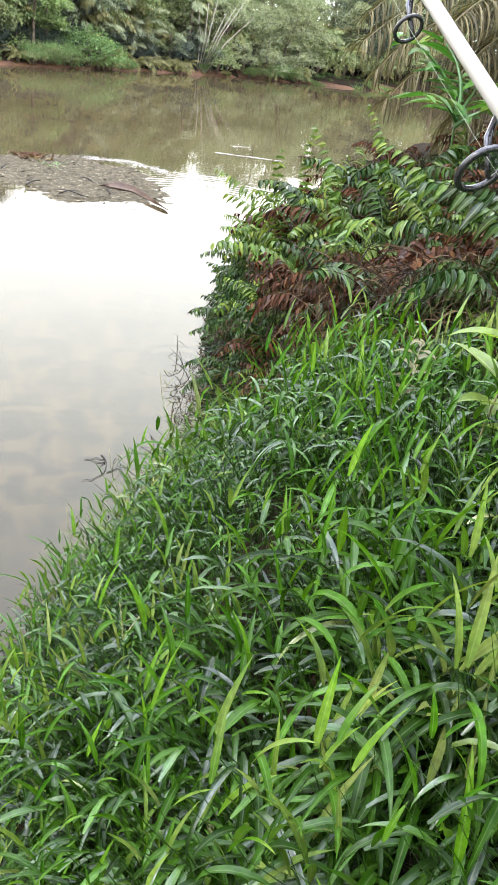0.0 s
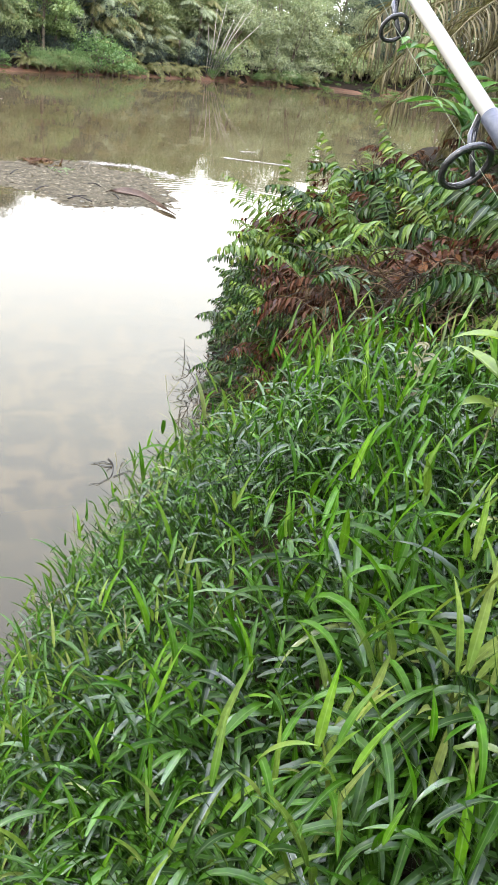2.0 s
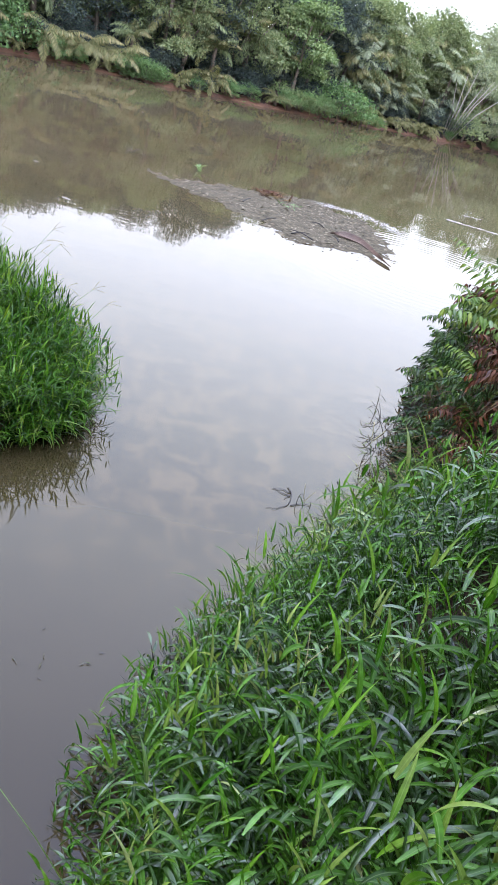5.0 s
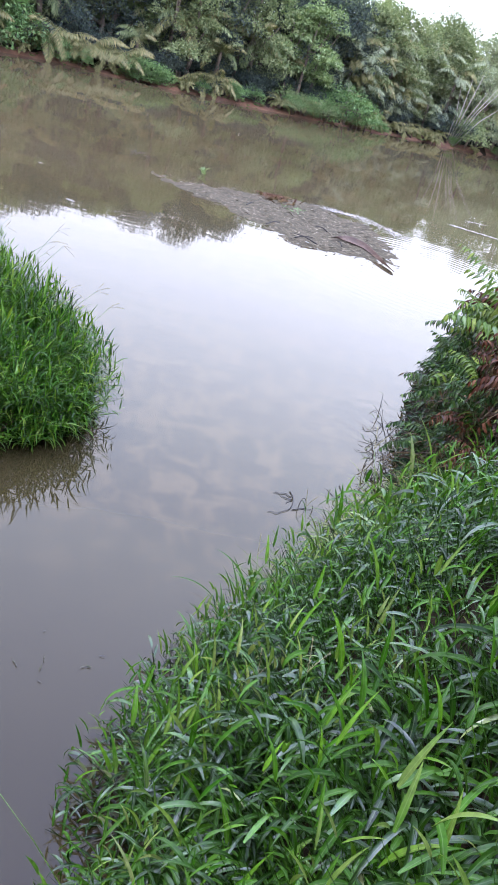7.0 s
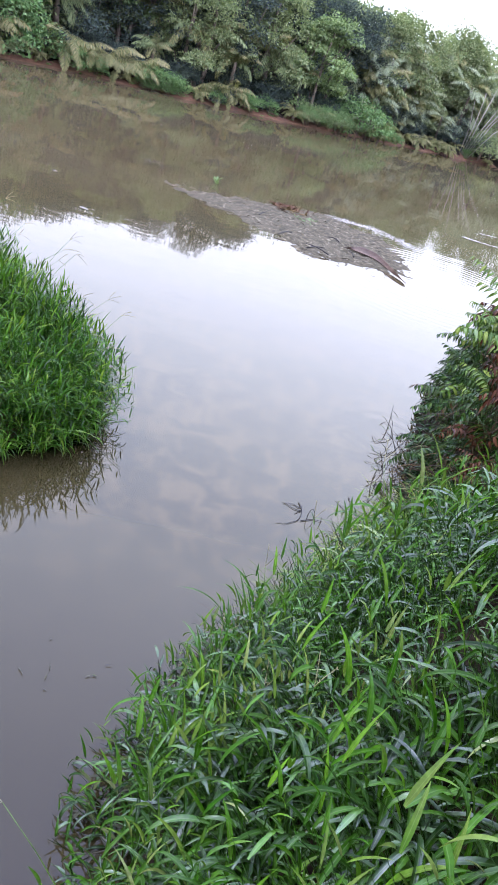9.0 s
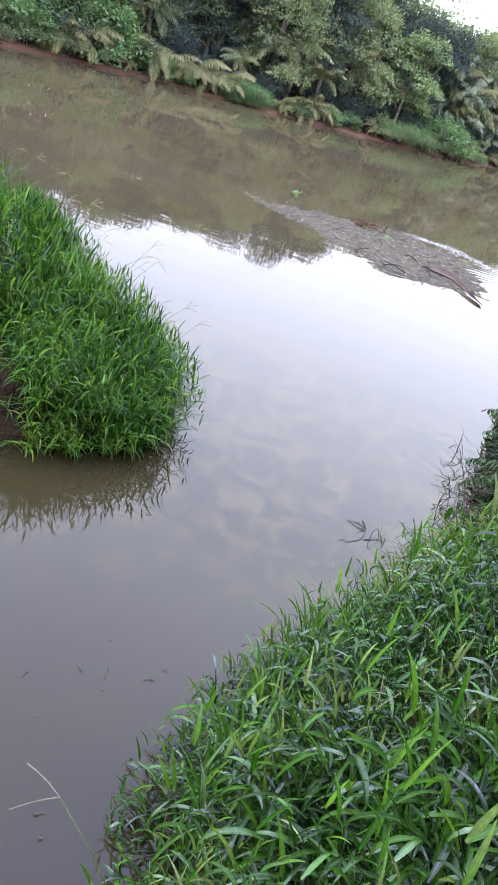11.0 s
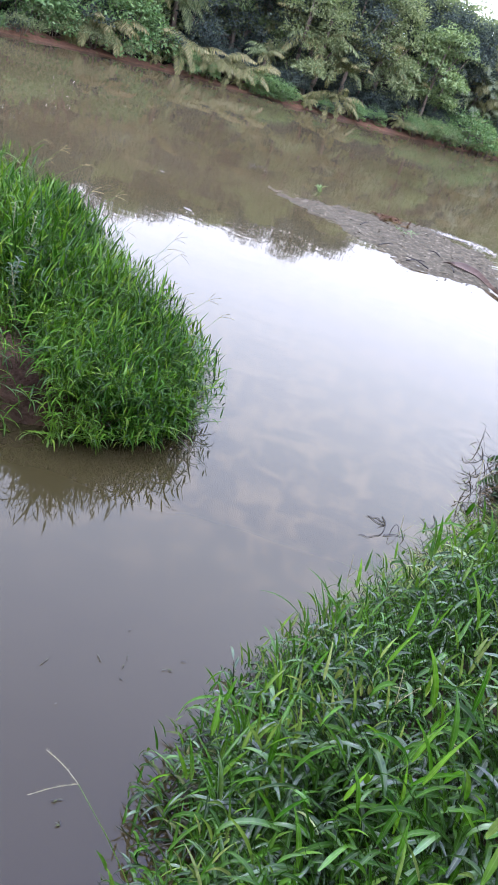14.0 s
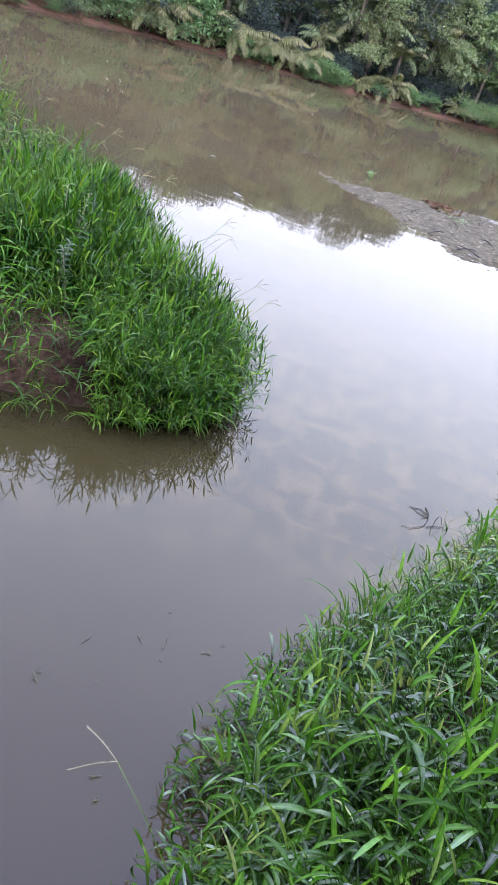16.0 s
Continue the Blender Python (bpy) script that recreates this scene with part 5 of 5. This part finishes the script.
# bare poles of a dead shrub
x, y = far_at(6.6, 0.7)
shrub = new("dead_shrub")
shrub.matrix_basis = pose(x, y, stand(x, y))
for k in range(7):
    lean = -0.5 + 0.2 * k
    top = (lean * 1.5 + 0.5, -0.15 * k + 0.3, 1.9 + 0.25 * (k % 3))
    part("branch", tube_mesh("branch", [(0.05 * k - 0.15, 0, -0.1), (top[0] * 0.45, top[1] * 0.5, top[2] * 0.5), top], [0.022, 0.017, 0.008], M_POLE, 6), shrub)
tagged(shrub, "dead shrub of bare pale poles on the far bank", "shrub")
# foot of the bank
for az in np.arange(-36, 13, 0.30):
    u = rng.uniform()
    put_far(SCRUB if u < 0.05 else REEDG if u < 0.70 else REED if u < 0.78 else PALMK if u < 0.88 else VINE, az + rng.normal(0, 0.25), rng.uniform(0.0, 0.4), rng.uniform(0.2, 0.4))
for az in np.arange(9, 26, 0.9):
    put_far(PALE, az + rng.normal(0, 0.3), rng.uniform(4.0, 8.0), rng.uniform(0.95, 1.15))
# a bed of green grass in the bend
for az in np.arange(13.2, 22, 0.16):
    put_far(REEDG, az + rng.normal(0, 0.12), rng.uniform(0.0, 2.2), rng.uniform(0.9, 1.4))
# small palms crowded up the slope
for az in np.arange(-1, 8, 0.16):
    put_far(PALMS, az + rng.normal(0, 0.2), rng.uniform(0.9, 4.5), rng.uniform(0.75, 1.05))

# trees of the near bank behind the palm
for x, y, size in ((4.7, 10.2, 0.62), (6.1, 11.2, 0.75), (6.4, 9.0, 0.7), (5.0, 8.8, 0.45), (8.0, 11.5, 0.9), (5.6, 9.6, 0.8), (7.0, 10.4, 1.0), (5.3, 9.0, 0.62)):
    k = int(rng.integers(3))
    place(DARK, k, pose(x, y, stand(x, y) - 0.1, 0, 0, rng.uniform(0, 360)) @ Matrix.Scale(size, 4))

# unseen trees added along the near bank beside and behind the path, blocking skylight
for x, y, size in ((5.4, 5.6, 1.15), (4.9, 3.6, 1.2), (5.6, 1.8, 1.35), (4.6, 0.2, 1.25), (5.4, -1.6, 1.4), (3.9, -3.0, 1.35), (2.2, -4.2, 1.4), (6.9, 3.8, 1.5), (6.8, -0.4, 1.5), (0.2, -5.6, 1.4), (7.4, 7.0, 1.3)):
    place(DARK, int(rng.integers(3)), pose(x, y, stand(x, y) - 0.1, 0, 0, rng.uniform(0, 360)) @ Matrix.Scale(size, 4))

# distant woods
D = rng.uniform(60, 150, 420)
A = np.radians(rng.uniform(-60, 60, 420))
C = np.column_stack([D * np.sin(A), D * np.cos(A), rng.uniform(1.5, 5.5, 420) * (0.6 + D / 180)])
keep = (-away(C[:, :2], FARS) > 14) | (away(C[:, :2], SHORE) > 14)
C = C[keep]
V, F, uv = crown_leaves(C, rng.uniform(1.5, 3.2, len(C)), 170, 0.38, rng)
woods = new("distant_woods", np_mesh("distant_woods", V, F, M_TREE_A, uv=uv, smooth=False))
# haze over the distance comes from this paler leaf colour
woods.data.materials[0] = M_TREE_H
tagged(woods, "grey-green woods beyond the river, paled for haze", "woods", kind="stuff")

# two taller trees closing a gap in the far row
for az in (-24.2, -22.8):
    put_far(DARK, az, 4.2, 0.97)

# ============ floating things ============
rng = np.random.default_rng(12)
RAFT = np.array([(-2.15, 10.85), (-1.2, 11.55), (-0.15, 12.1), (0.65, 11.6), (0.92, 10.8), (0.98, 9.7), (0.55, 9.5), (-0.05, 9.3), (-0.62, 9.72), (-1.5, 10.4), (-2.15, 10.85)], float)
RG = np.stack(np.meshgrid(np.linspace(-2.3, 1.2, 90), np.linspace(9.0, 12.5, 90), indexing="ij"), -1).reshape(-1, 2)
ins = -away(RG, RAFT[::-1]) + 0.22 * waves(RG, 0.5, 6) + 0.12 * waves(RG, 0.16, 9)
rz = np.clip(ins * 0.08, -0.06, 0.012) + 0.010 * waves(RG, 0.4, 2) + 0.010 * waves(RG, 0.13, 4)
ii, jj = np.meshgrid(np.arange(89), np.arange(89), indexing="ij")
q0 = (ii * 90 + jj).ravel()
RF = np.stack([q0, q0 + 90, q0 + 91, q0 + 1], 1)
RF = RF[(rz[RF] > -0.03).any(1)]
raft = new("debris_raft")
part("mat", np_mesh("mat", np.column_stack([RG, rz]), RF, M_DRIFT), raft)
n = 16000
pp = rng.uniform((-2.2, 9.1), (1.05, 12.2), (n * 2, 2))
pp = pp[-away(pp, RAFT[::-1]) + rng.normal(0, 0.08, len(pp)) + 0.22 * waves(pp, 0.5, 6) + 0.12 * waves(pp, 0.16, 9) > 0.0][:n]
a = rng.uniform(0, 6.28, len(pp))
pos = np.column_stack([pp, 0.011 + 0.010 * rng.uniform(0, 1, len(pp))])
h = np.column_stack([np.cos(a), np.sin(a), rng.normal(0, 0.1, len(pp))])
ln = rng.uniform(0.008, 0.020, len(pp)) + 0.07 * rng.uniform(0, 1, len(pp)) ** 10
V, F, uv = rhombs(pos, h, np.column_stack([rng.normal(0, 0.4, (len(pp), 2)), np.ones(len(pp))]), ln, ln * rng.uniform(0.1, 0.5, len(pp)))
bits = part("litter", np_mesh("litter", V, F, M_DRIFT, uv=uv, smooth=False), raft)
bits["kind"] = "stuff"
tagged(raft, "floating raft of grey leaf litter and twigs", "debris")

# a long open palm spathe, hollow side up
t = np.linspace(0, 1, 21)
knots = (0.0, 0.26, 0.5, 0.76, 1.0)
far_rim = np.column_stack([np.interp(t, knots, (0.184, 0.403, 0.620, 0.824, 0.966)), np.interp(t, knots, (9.967, 10.284, 10.107, 9.557, 9.170)), 0.045 - 0.03 * t + 0.035 * np.sin(np.pi * t)])
near_rim = np.column_stack([np.interp(t, knots, (0.206, 0.434, 0.605, 0.804, 0.979)), np.interp(t, knots, (10.093, 10.073, 10.009, 9.588, 9.323)), 0.035 - 0.03 * t])
near_rim[-1] = far_rim[-1] = (0.966, 9.25, 0.015)
for rim in (far_rim, near_rim):
    rim[1:-1] = 0.25 * rim[:-2] + 0.5 * rim[1:-1] + 0.25 * rim[2:]
prof = np.linspace(0, 1, 11)
sag = 0.012 * np.sin(np.pi * np.clip(t, 0.02, 0.98))
shell = []
for th in (0.0, 0.008):
    shell.append(far_rim[:, None] * (1 - prof)[None, :, None] + near_rim[:, None] * prof[None, :, None] - np.array([0, 0, 1.0]) * (np.sin(np.pi * prof) ** 0.8)[None, :, None] * sag[:, None, None] + np.array([0, 0, th]))
SV = np.concatenate([q.reshape(-1, 3) for q in shell])
i, j = np.meshgrid(np.arange(20), np.arange(10), indexing="ij")
q0 = (i * 11 + j).ravel()
SF = np.stack([q0, q0 + 11, q0 + 12, q0 + 1], 1)
SF2 = SF[:, ::-1] + 231
e = np.arange(20) * 11
R1 = np.stack([e, e + 231, e + 242, e + 11], 1)
R2 = np.stack([e + 10, e + 21, e + 252, e + 241], 1)
bark = new("palm_bark", np_mesh("palm_bark", SV, np.concatenate([SF, SF2, R1, R2]), M_SPATHE))
tagged(bark, "open brown palm spathe afloat beside the litter", "driftwood")


def stick(points, r, label="dark wet stick floating on the water", mat=M_TWIG, smooth=2):
    p = np.array(points, float)
    for _ in range(smooth):
        q = np.repeat(p, 2, 0)[1:-1]
        q[0::2], q[1::2] = 0.75 * p[:-1] + 0.25 * p[1:], 0.25 * p[:-1] + 0.75 * p[1:]
        p = np.concatenate([p[:1], q, p[-1:]])
    o = p.mean(0)
    ob = new("stick", tube_mesh("stick", p - o, np.linspace(r, r * 0.4, len(p)), mat, 6))
    ob.matrix_basis = pose(*o)
    return tagged(ob, label, "stick", "floating sticks")


for x, y, a, ln in ((-0.52, 9.85, 55, 0.24), (-0.1, 9.5, 160, 0.3), (-0.12, 9.52, 25, 0.22), (0.05, 10.35, 170, 0.16), (0.3, 9.8, 120, 0.14), (-0.9, 10.6, 60, 0.16)):
    dx, dy = math.cos(radians(a)) * ln / 2, math.sin(radians(a)) * ln / 2
    stick([(x - dx, y - dy, 0.03), (x, y + 0.02, 0.06), (x + dx, y + dy, 0.04 + 0.03 * rng.uniform())], 0.009, "dark wet stick lying on the floating litter")


def tuft(name, label, mat, x, y, z, n, ln, wd, rng, shape="grass", spread=1.0, rise=(0.3, 1.6)):
    a = rng.uniform(0, 6.28, n)
    pos = np.column_stack([rng.normal(0, 0.06, (n, 2)) * spread, np.zeros(n)])
    h = np.column_stack([np.cos(a), np.sin(a), rng.uniform(*rise, n)])
    V, F, uv = blades(pos, h, ln * rng.uniform(0.6, 1.2, n), wd, segs=4, droop=rng.uniform(0.4, 1.6, n), shape=shape)
    if n <= 30:
        # few enough leaves to be picked apart one by one
        ob = new(name)
        nv, nf, nu = len(V) // n, len(F) // n, len(uv) // n
        for k in range(n):
            part("leaf", np_mesh("leaf", V[k * nv:(k + 1) * nv], F[k * nf:(k + 1) * nf] - k * nv, mat, uv=uv[k * nu:(k + 1) * nu]), ob)
    else:
        ob = new(name, np_mesh(name, V, F, mat, uv=uv))
    ob.matrix_basis = pose(x, y, z)
    return tagged(ob, label, "plant", kind="" if n <= 30 else "stuff")


tuft("dead_plant", "clump of reddish dead leaves on the floating litter", M_CLUMP, -0.68, 11.62, 0.0, 190, 0.13, 0.026, rng, "leaf", 1.9)
tuft("water_plant", "small green plant growing on the floating litter", M_VINE, -0.36, 11.2, 0.0, 30, 0.11, 0.02, rng, "leaf", 1.5)
tuft("water_plant", "small green shoot standing in the river", M_VINE, -1.77, 11.95, 0.0, 11, 0.15, 0.035, rng, "leaf", 0.3, (1.5, 5.0))
tuft("water_plant", "thin plant sticking out of the river", M_WEED, -2.75, 12.0, 0.0, 10, 0.22, 0.02, rng)
for x, y, s in ((-2.49, 8.28, 0.06), (-2.27, 8.06, 0.025), (-3.3, 9.6, 0.035)):
    bm = bmesh.new()
    bmesh.ops.create_icosphere(bm, subdivisions=2, radius=1)
    for v in bm.verts:
        v.co = Vector((v.co.x * s * (1 + 0.3 * noise.noise(v.co * 2 + Vector((x, y, 0)))), v.co.y * s * 0.4 * (1 + 0.3 * noise.noise(v.co * 3)), max(-0.01, v.co.z * 0.008)))
    me = bpy.data.meshes.new("foam_scrap")
    bm.to_mesh(me)
    bm.free()
    me.materials.append(M_FOAM)
    ob = new("foam_scrap", me)
    ob.matrix_basis = pose(x, y, 0.0, 0, 0, rng.uniform(-30, 30))
    tagged(ob, "pale scrap of foam drifting on the river", "litter", "drifting foam scraps")

for line, n, wide, long in ((((-0.15, 12.03), (0.22, 12.14), (0.62, 12.10), (0.97, 11.82), (1.1, 11.5)), 650, 0.085, 0.06), (((2.05, 13.96), (2.46, 13.93), (3.1, 13.88)), 240, 0.022, 0.11), (((2.42, 14.9), (2.78, 15.05)), 50, 0.02, 0.1)):
    line = np.array(line)
    f = rng.uniform(0, len(line) - 1, n)
    pp = np.column_stack([np.interp(f, np.arange(len(line)), line[:, k]) for k in range(2)]) + rng.normal(0, wide, (n, 2))
    a = rng.normal(-0.25, 0.5, n)
    V, F, uv = rhombs(np.column_stack([pp, np.full(n, 0.004)]), np.column_stack([np.cos(a), np.sin(a), 0 * a]), np.tile([0, 0, 1.0], (n, 1)), long * rng.uniform(0.2, 1.0, n), rng.uniform(0.006, 0.02, n))
    scum = new("foam", np_mesh("foam", V, F, M_SCUM, uv=uv, smooth=False))
    tagged(scum, "pale specks of foam strewn in a line on the river", "foam", kind="stuff")

# dark weeds and twigs at the edge of the near bank
for pts in ([(0.246, 3.669), (0.272, 3.613), (0.27, 3.531), (0.255, 3.477), (0.228, 3.452), (0.199, 3.412), (0.182, 3.424), (0.159, 3.411)],
            [(0.266, 3.62), (0.245, 3.615), (0.225, 3.638), (0.19, 3.612), (0.165, 3.614)], [(0.265, 3.591), (0.232, 3.586), (0.208, 3.598), (0.176, 3.627)],
            [(0.266, 3.585), (0.25, 3.57), (0.237, 3.54)], [(0.273, 3.493), (0.305, 3.52), (0.33, 3.543), (0.377, 3.547)], [(0.503, 3.885), (0.52, 3.82), (0.487, 3.709)]):
    stick([(x, y, 0.004) for x, y in pts], 0.0024, "thin dark crooked twig lying on the water", smooth=1)
stick([(0.302, 3.532, -0.01), (0.301, 3.532, 0.035), (0.312, 3.535, 0.066), (0.33, 3.545, 0.045), (0.344, 3.556, -0.01)], 0.0022, "thin dark bent twig standing out of the water", smooth=1)
stick([(0.372, 3.533, -0.01), (0.371, 3.533, 0.018), (0.366, 3.533, 0.038)], 0.0026, "thin dark twig standing out of the water", smooth=1)
for k in range(18):
    y = rng.uniform(2.7, 4.9)
    x = np.interp(y, SHORE[:, 1], SHORE[:, 0]) - rng.uniform(-0.02, 0.16)
    a, b = rng.uniform(-0.14, 0.05), rng.normal(0, 0.06)
    h = rng.uniform(0.05, 0.2)
    stick([(x, y, -0.01), (x + a * 0.4, y + b * 0.5, h * 0.6), (x + a, y + b, h)], 0.002, "thin dark twig standing out of the water")
for k in range(46):
    y = rng.uniform(3.0, 5.0)
    x = np.interp(y, SHORE[:, 1], SHORE[:, 0]) - rng.uniform(0.0, 0.24) ** 1.2
    a = rng.uniform(0, 6.28)
    ln = rng.uniform(0.06, 0.2)
    n = 5
    root = new("water_weed")
    root.matrix_basis = pose(x, y, -0.02)
    top = np.array([ln * math.cos(a) * 0.8, ln * math.sin(a) * 0.8, ln * rng.uniform(0.4, 1.0)])
    part("stem", tube_mesh("stem", [(0, 0, -0.03), tuple(top * 0.5 + [0, 0, 0.02]), tuple(top)], [0.003, 0.0025, 0.0015], M_WEED, 5), root)
    f = np.linspace(0.35, 1, n)
    aa = rng.uniform(0, 6.28, n)
    V, F, uv = blades(f[:, None] * top, np.column_stack([np.cos(aa), np.sin(aa), rng.uniform(-0.2, 0.8, n)]), rng.uniform(0.03, 0.08, n), 0.007, segs=3, droop=0.6)
    part("leaves", np_mesh("leaves", V, F, M_WEED, uv=uv), root)
    tagged(root, "dark water weed at the edge of the bank", "water weed", "weeds along the bank")
for k in range(30):
    y = rng.uniform(0.75, 2.2)
    x = np.interp(y, SHORE[:, 1], SHORE[:, 0]) - rng.uniform(0.02, 0.16)
    n = int(rng.integers(3, 7))
    root = new("water_weed")
    root.matrix_basis = pose(x, y, -0.02)
    top = np.array([*rng.normal(0, 0.05, 2), rng.uniform(0.05, 0.14)])
    part("stem", tube_mesh("stem", [(0, 0, -0.03), tuple(top * 0.5), tuple(top)], [0.003, 0.0025, 0.0015], M_WEED, 5), root)
    aa = rng.uniform(0, 6.28, n)
    V, F, uv = blades(np.linspace(0.3, 1, n)[:, None] * top, np.column_stack([np.cos(aa), np.sin(aa), rng.uniform(0.0, 0.9, n)]), rng.uniform(0.04, 0.09, n), 0.011, segs=4, droop=0.9, shape="leaf")
    part("leaves", np_mesh("leaves", V, F, M_WEED if k % 3 else M_GRASS, uv=uv), root)
    tagged(root, "drowned weed with dark leaves at the edge of the bank", "water weed", "weeds along the bank")
for k in range(15):
    x, y = (rng.normal(-0.40, 0.13), rng.normal(1.95, 0.16)) if k < 9 else (rng.normal(-0.6, 0.12), rng.normal(1.6, 0.25))
    n = int(rng.integers(1, 4))
    aa = rng.uniform(0, 6.28, n)
    V, F, uv = blades(np.zeros((n, 3)), np.column_stack([np.cos(aa), np.sin(aa), rng.uniform(0, 0.3, n)]), rng.uniform(0.010, 0.026, n), 0.0045, segs=3, droop=0.2, shape="leaf")
    ob = new("floating_leaf", np_mesh("floating_leaf", V, F, M_WEED, uv=uv))
    ob.matrix_basis = pose(x, y, 0.004)
    tagged(ob, "tiny dark scrap of leaf on the water", "leaf", "leaf scraps on the water")

# ============ fishing rod ============
rod = new("fishing_rod")
J = Vector((0.3297, 0.4492, 1.9759))
U = (Vector((0.3067, 0.5173, 2.0202)) - J).normalized()


def on_rod(d):
    return J + U * d


def ring(centre, axis, major, minor, mat, name="ring", parent=None):
    z = axis.normalized()
    x = z.orthogonal().normalized()
    y = z.cross(x)
    n, k = 28, 8
    V = []
    for i in range(n):
        a = 2 * math.pi * i / n
        r = x * math.cos(a) + y * math.sin(a)
        for j in range(k):
            b = 2 * math.pi * j / k
            V.append(tuple(centre + r * (major + minor * math.cos(b)) + z * minor * math.sin(b)))
    F = [(i * k + j, ((i + 1) % n) * k + j, ((i + 1) % n) * k + (j + 1) % k, i * k + (j + 1) % k) for i in range(n) for j in range(k)]
    return part(name, np_mesh(name, V, F, mat), parent)


def rod_piece(name, d0, d1, r0, r1, mat, label="", parent=rod):
    pts = [tuple(on_rod(d0 + (d1 - d0) * f)) for f in np.linspace(0, 1, 5)]
    return part(name, tube_mesh(name, pts, np.linspace(r0, r1, 5), mat, 20), parent, label)


# ground contact of the butt
butt = 0.0
while butt > -2.6 and on_rod(butt).z > stand(on_rod(butt).x, on_rod(butt).y) - 0.02:
    butt -= 0.02
tip_blank = rod_piece("tip_section", 0.0, 0.85, 0.0039, 0.0012, M_RODW, "glossy white upper section")
low_blank = rod_piece("lower_section", butt + 0.25, -0.028, 0.0075, 0.0045, M_RODG, "glossy green lower section")
rod_piece("grip", butt, butt + 0.27, 0.011, 0.010, M_CORK, "cork grip")
rod_piece("ferrule", -0.030, 0.0, 0.0049, 0.0046, M_RODS, "grey-blue thread wrap")
for d, m in ((-0.046, M_GOLD), (-0.060, M_GOLD)):
    rod_piece("band", d, d + 0.005, 0.0049, 0.0049, m, "tan band")
rod_piece("band", -0.30, -0.262, 0.0070, 0.0066, M_RODK, "black band")
for d in (0.097, 0.22):
    rod_piece("band", d - 0.008, d + 0.008, 0.0040, 0.0038, M_RODS, "grey-blue thread wrap")
side = Vector((-0.817, 0.094, -0.568))
side = (side - U * side.dot(U)).normalized()
for d, major, off in ((-0.019, 0.0120, 0.0205), (0.0753, 0.0072, 0.0160), (0.20, 0.006, 0.0115), (0.36, 0.004, 0.008)):
    guide = ring(on_rod(d) + side * off, U, major, major * 0.14, M_RING, "guide", rod)
    guide["label"] = "black ring guide"
    for k in (-1, 1):
        a = on_rod(d + 0.022) + side * 0.004
        b = on_rod(d) + side * (off - major * 0.2) + U.cross(side) * major * 0.75 * k
        part("leg", tube_mesh("leg", [tuple(a), tuple((a + b) / 2 + side * 0.002), tuple(b)], [0.0012, 0.0013, 0.0013], M_RING, 7), guide)
# worn white lettering on the green section, as plain bars
side2 = U.cross(side)
for k in range(9):
    d = -0.076 - 0.0105 * k - (0.010 if k > 4 else 0) - (0.010 if k > 6 else 0)
    c = []
    for du in (-0.0036, 0.0036):
        r = 0.0047 + 0.0003 * k + 0.0004
        for an in np.linspace(-0.55 + 0.2 * (k % 3), 0.75 - 0.15 * (k % 2), 5):
            w = (-Vector((0, 1, 0)) - U * -U.y).normalized()
            w2 = U.cross(w)
            c.append(tuple(on_rod(d + du) + (w * math.cos(an) + w2 * math.sin(an)) * r))
    part("marking", np_mesh("marking", c, [(i, i + 1, i + 6, i + 5) for i in range(4)], M_RODW), low_blank, "worn white bar of lettering")
gl = [tuple(on_rod(d) + side * o) for d, o in ((-0.6, 0.008), (-0.3, 0.012), (-0.019, 0.016), (0.0753, 0.0155), (0.20, 0.0115), (0.36, 0.008), (0.85, 0.002))]
part("line", tube_mesh("line", gl, 0.00009, M_LINE, 5), rod, "pale thin fishing line")
tagged(rod, "green and white fishing rod with black ring guides", "fishing rod")
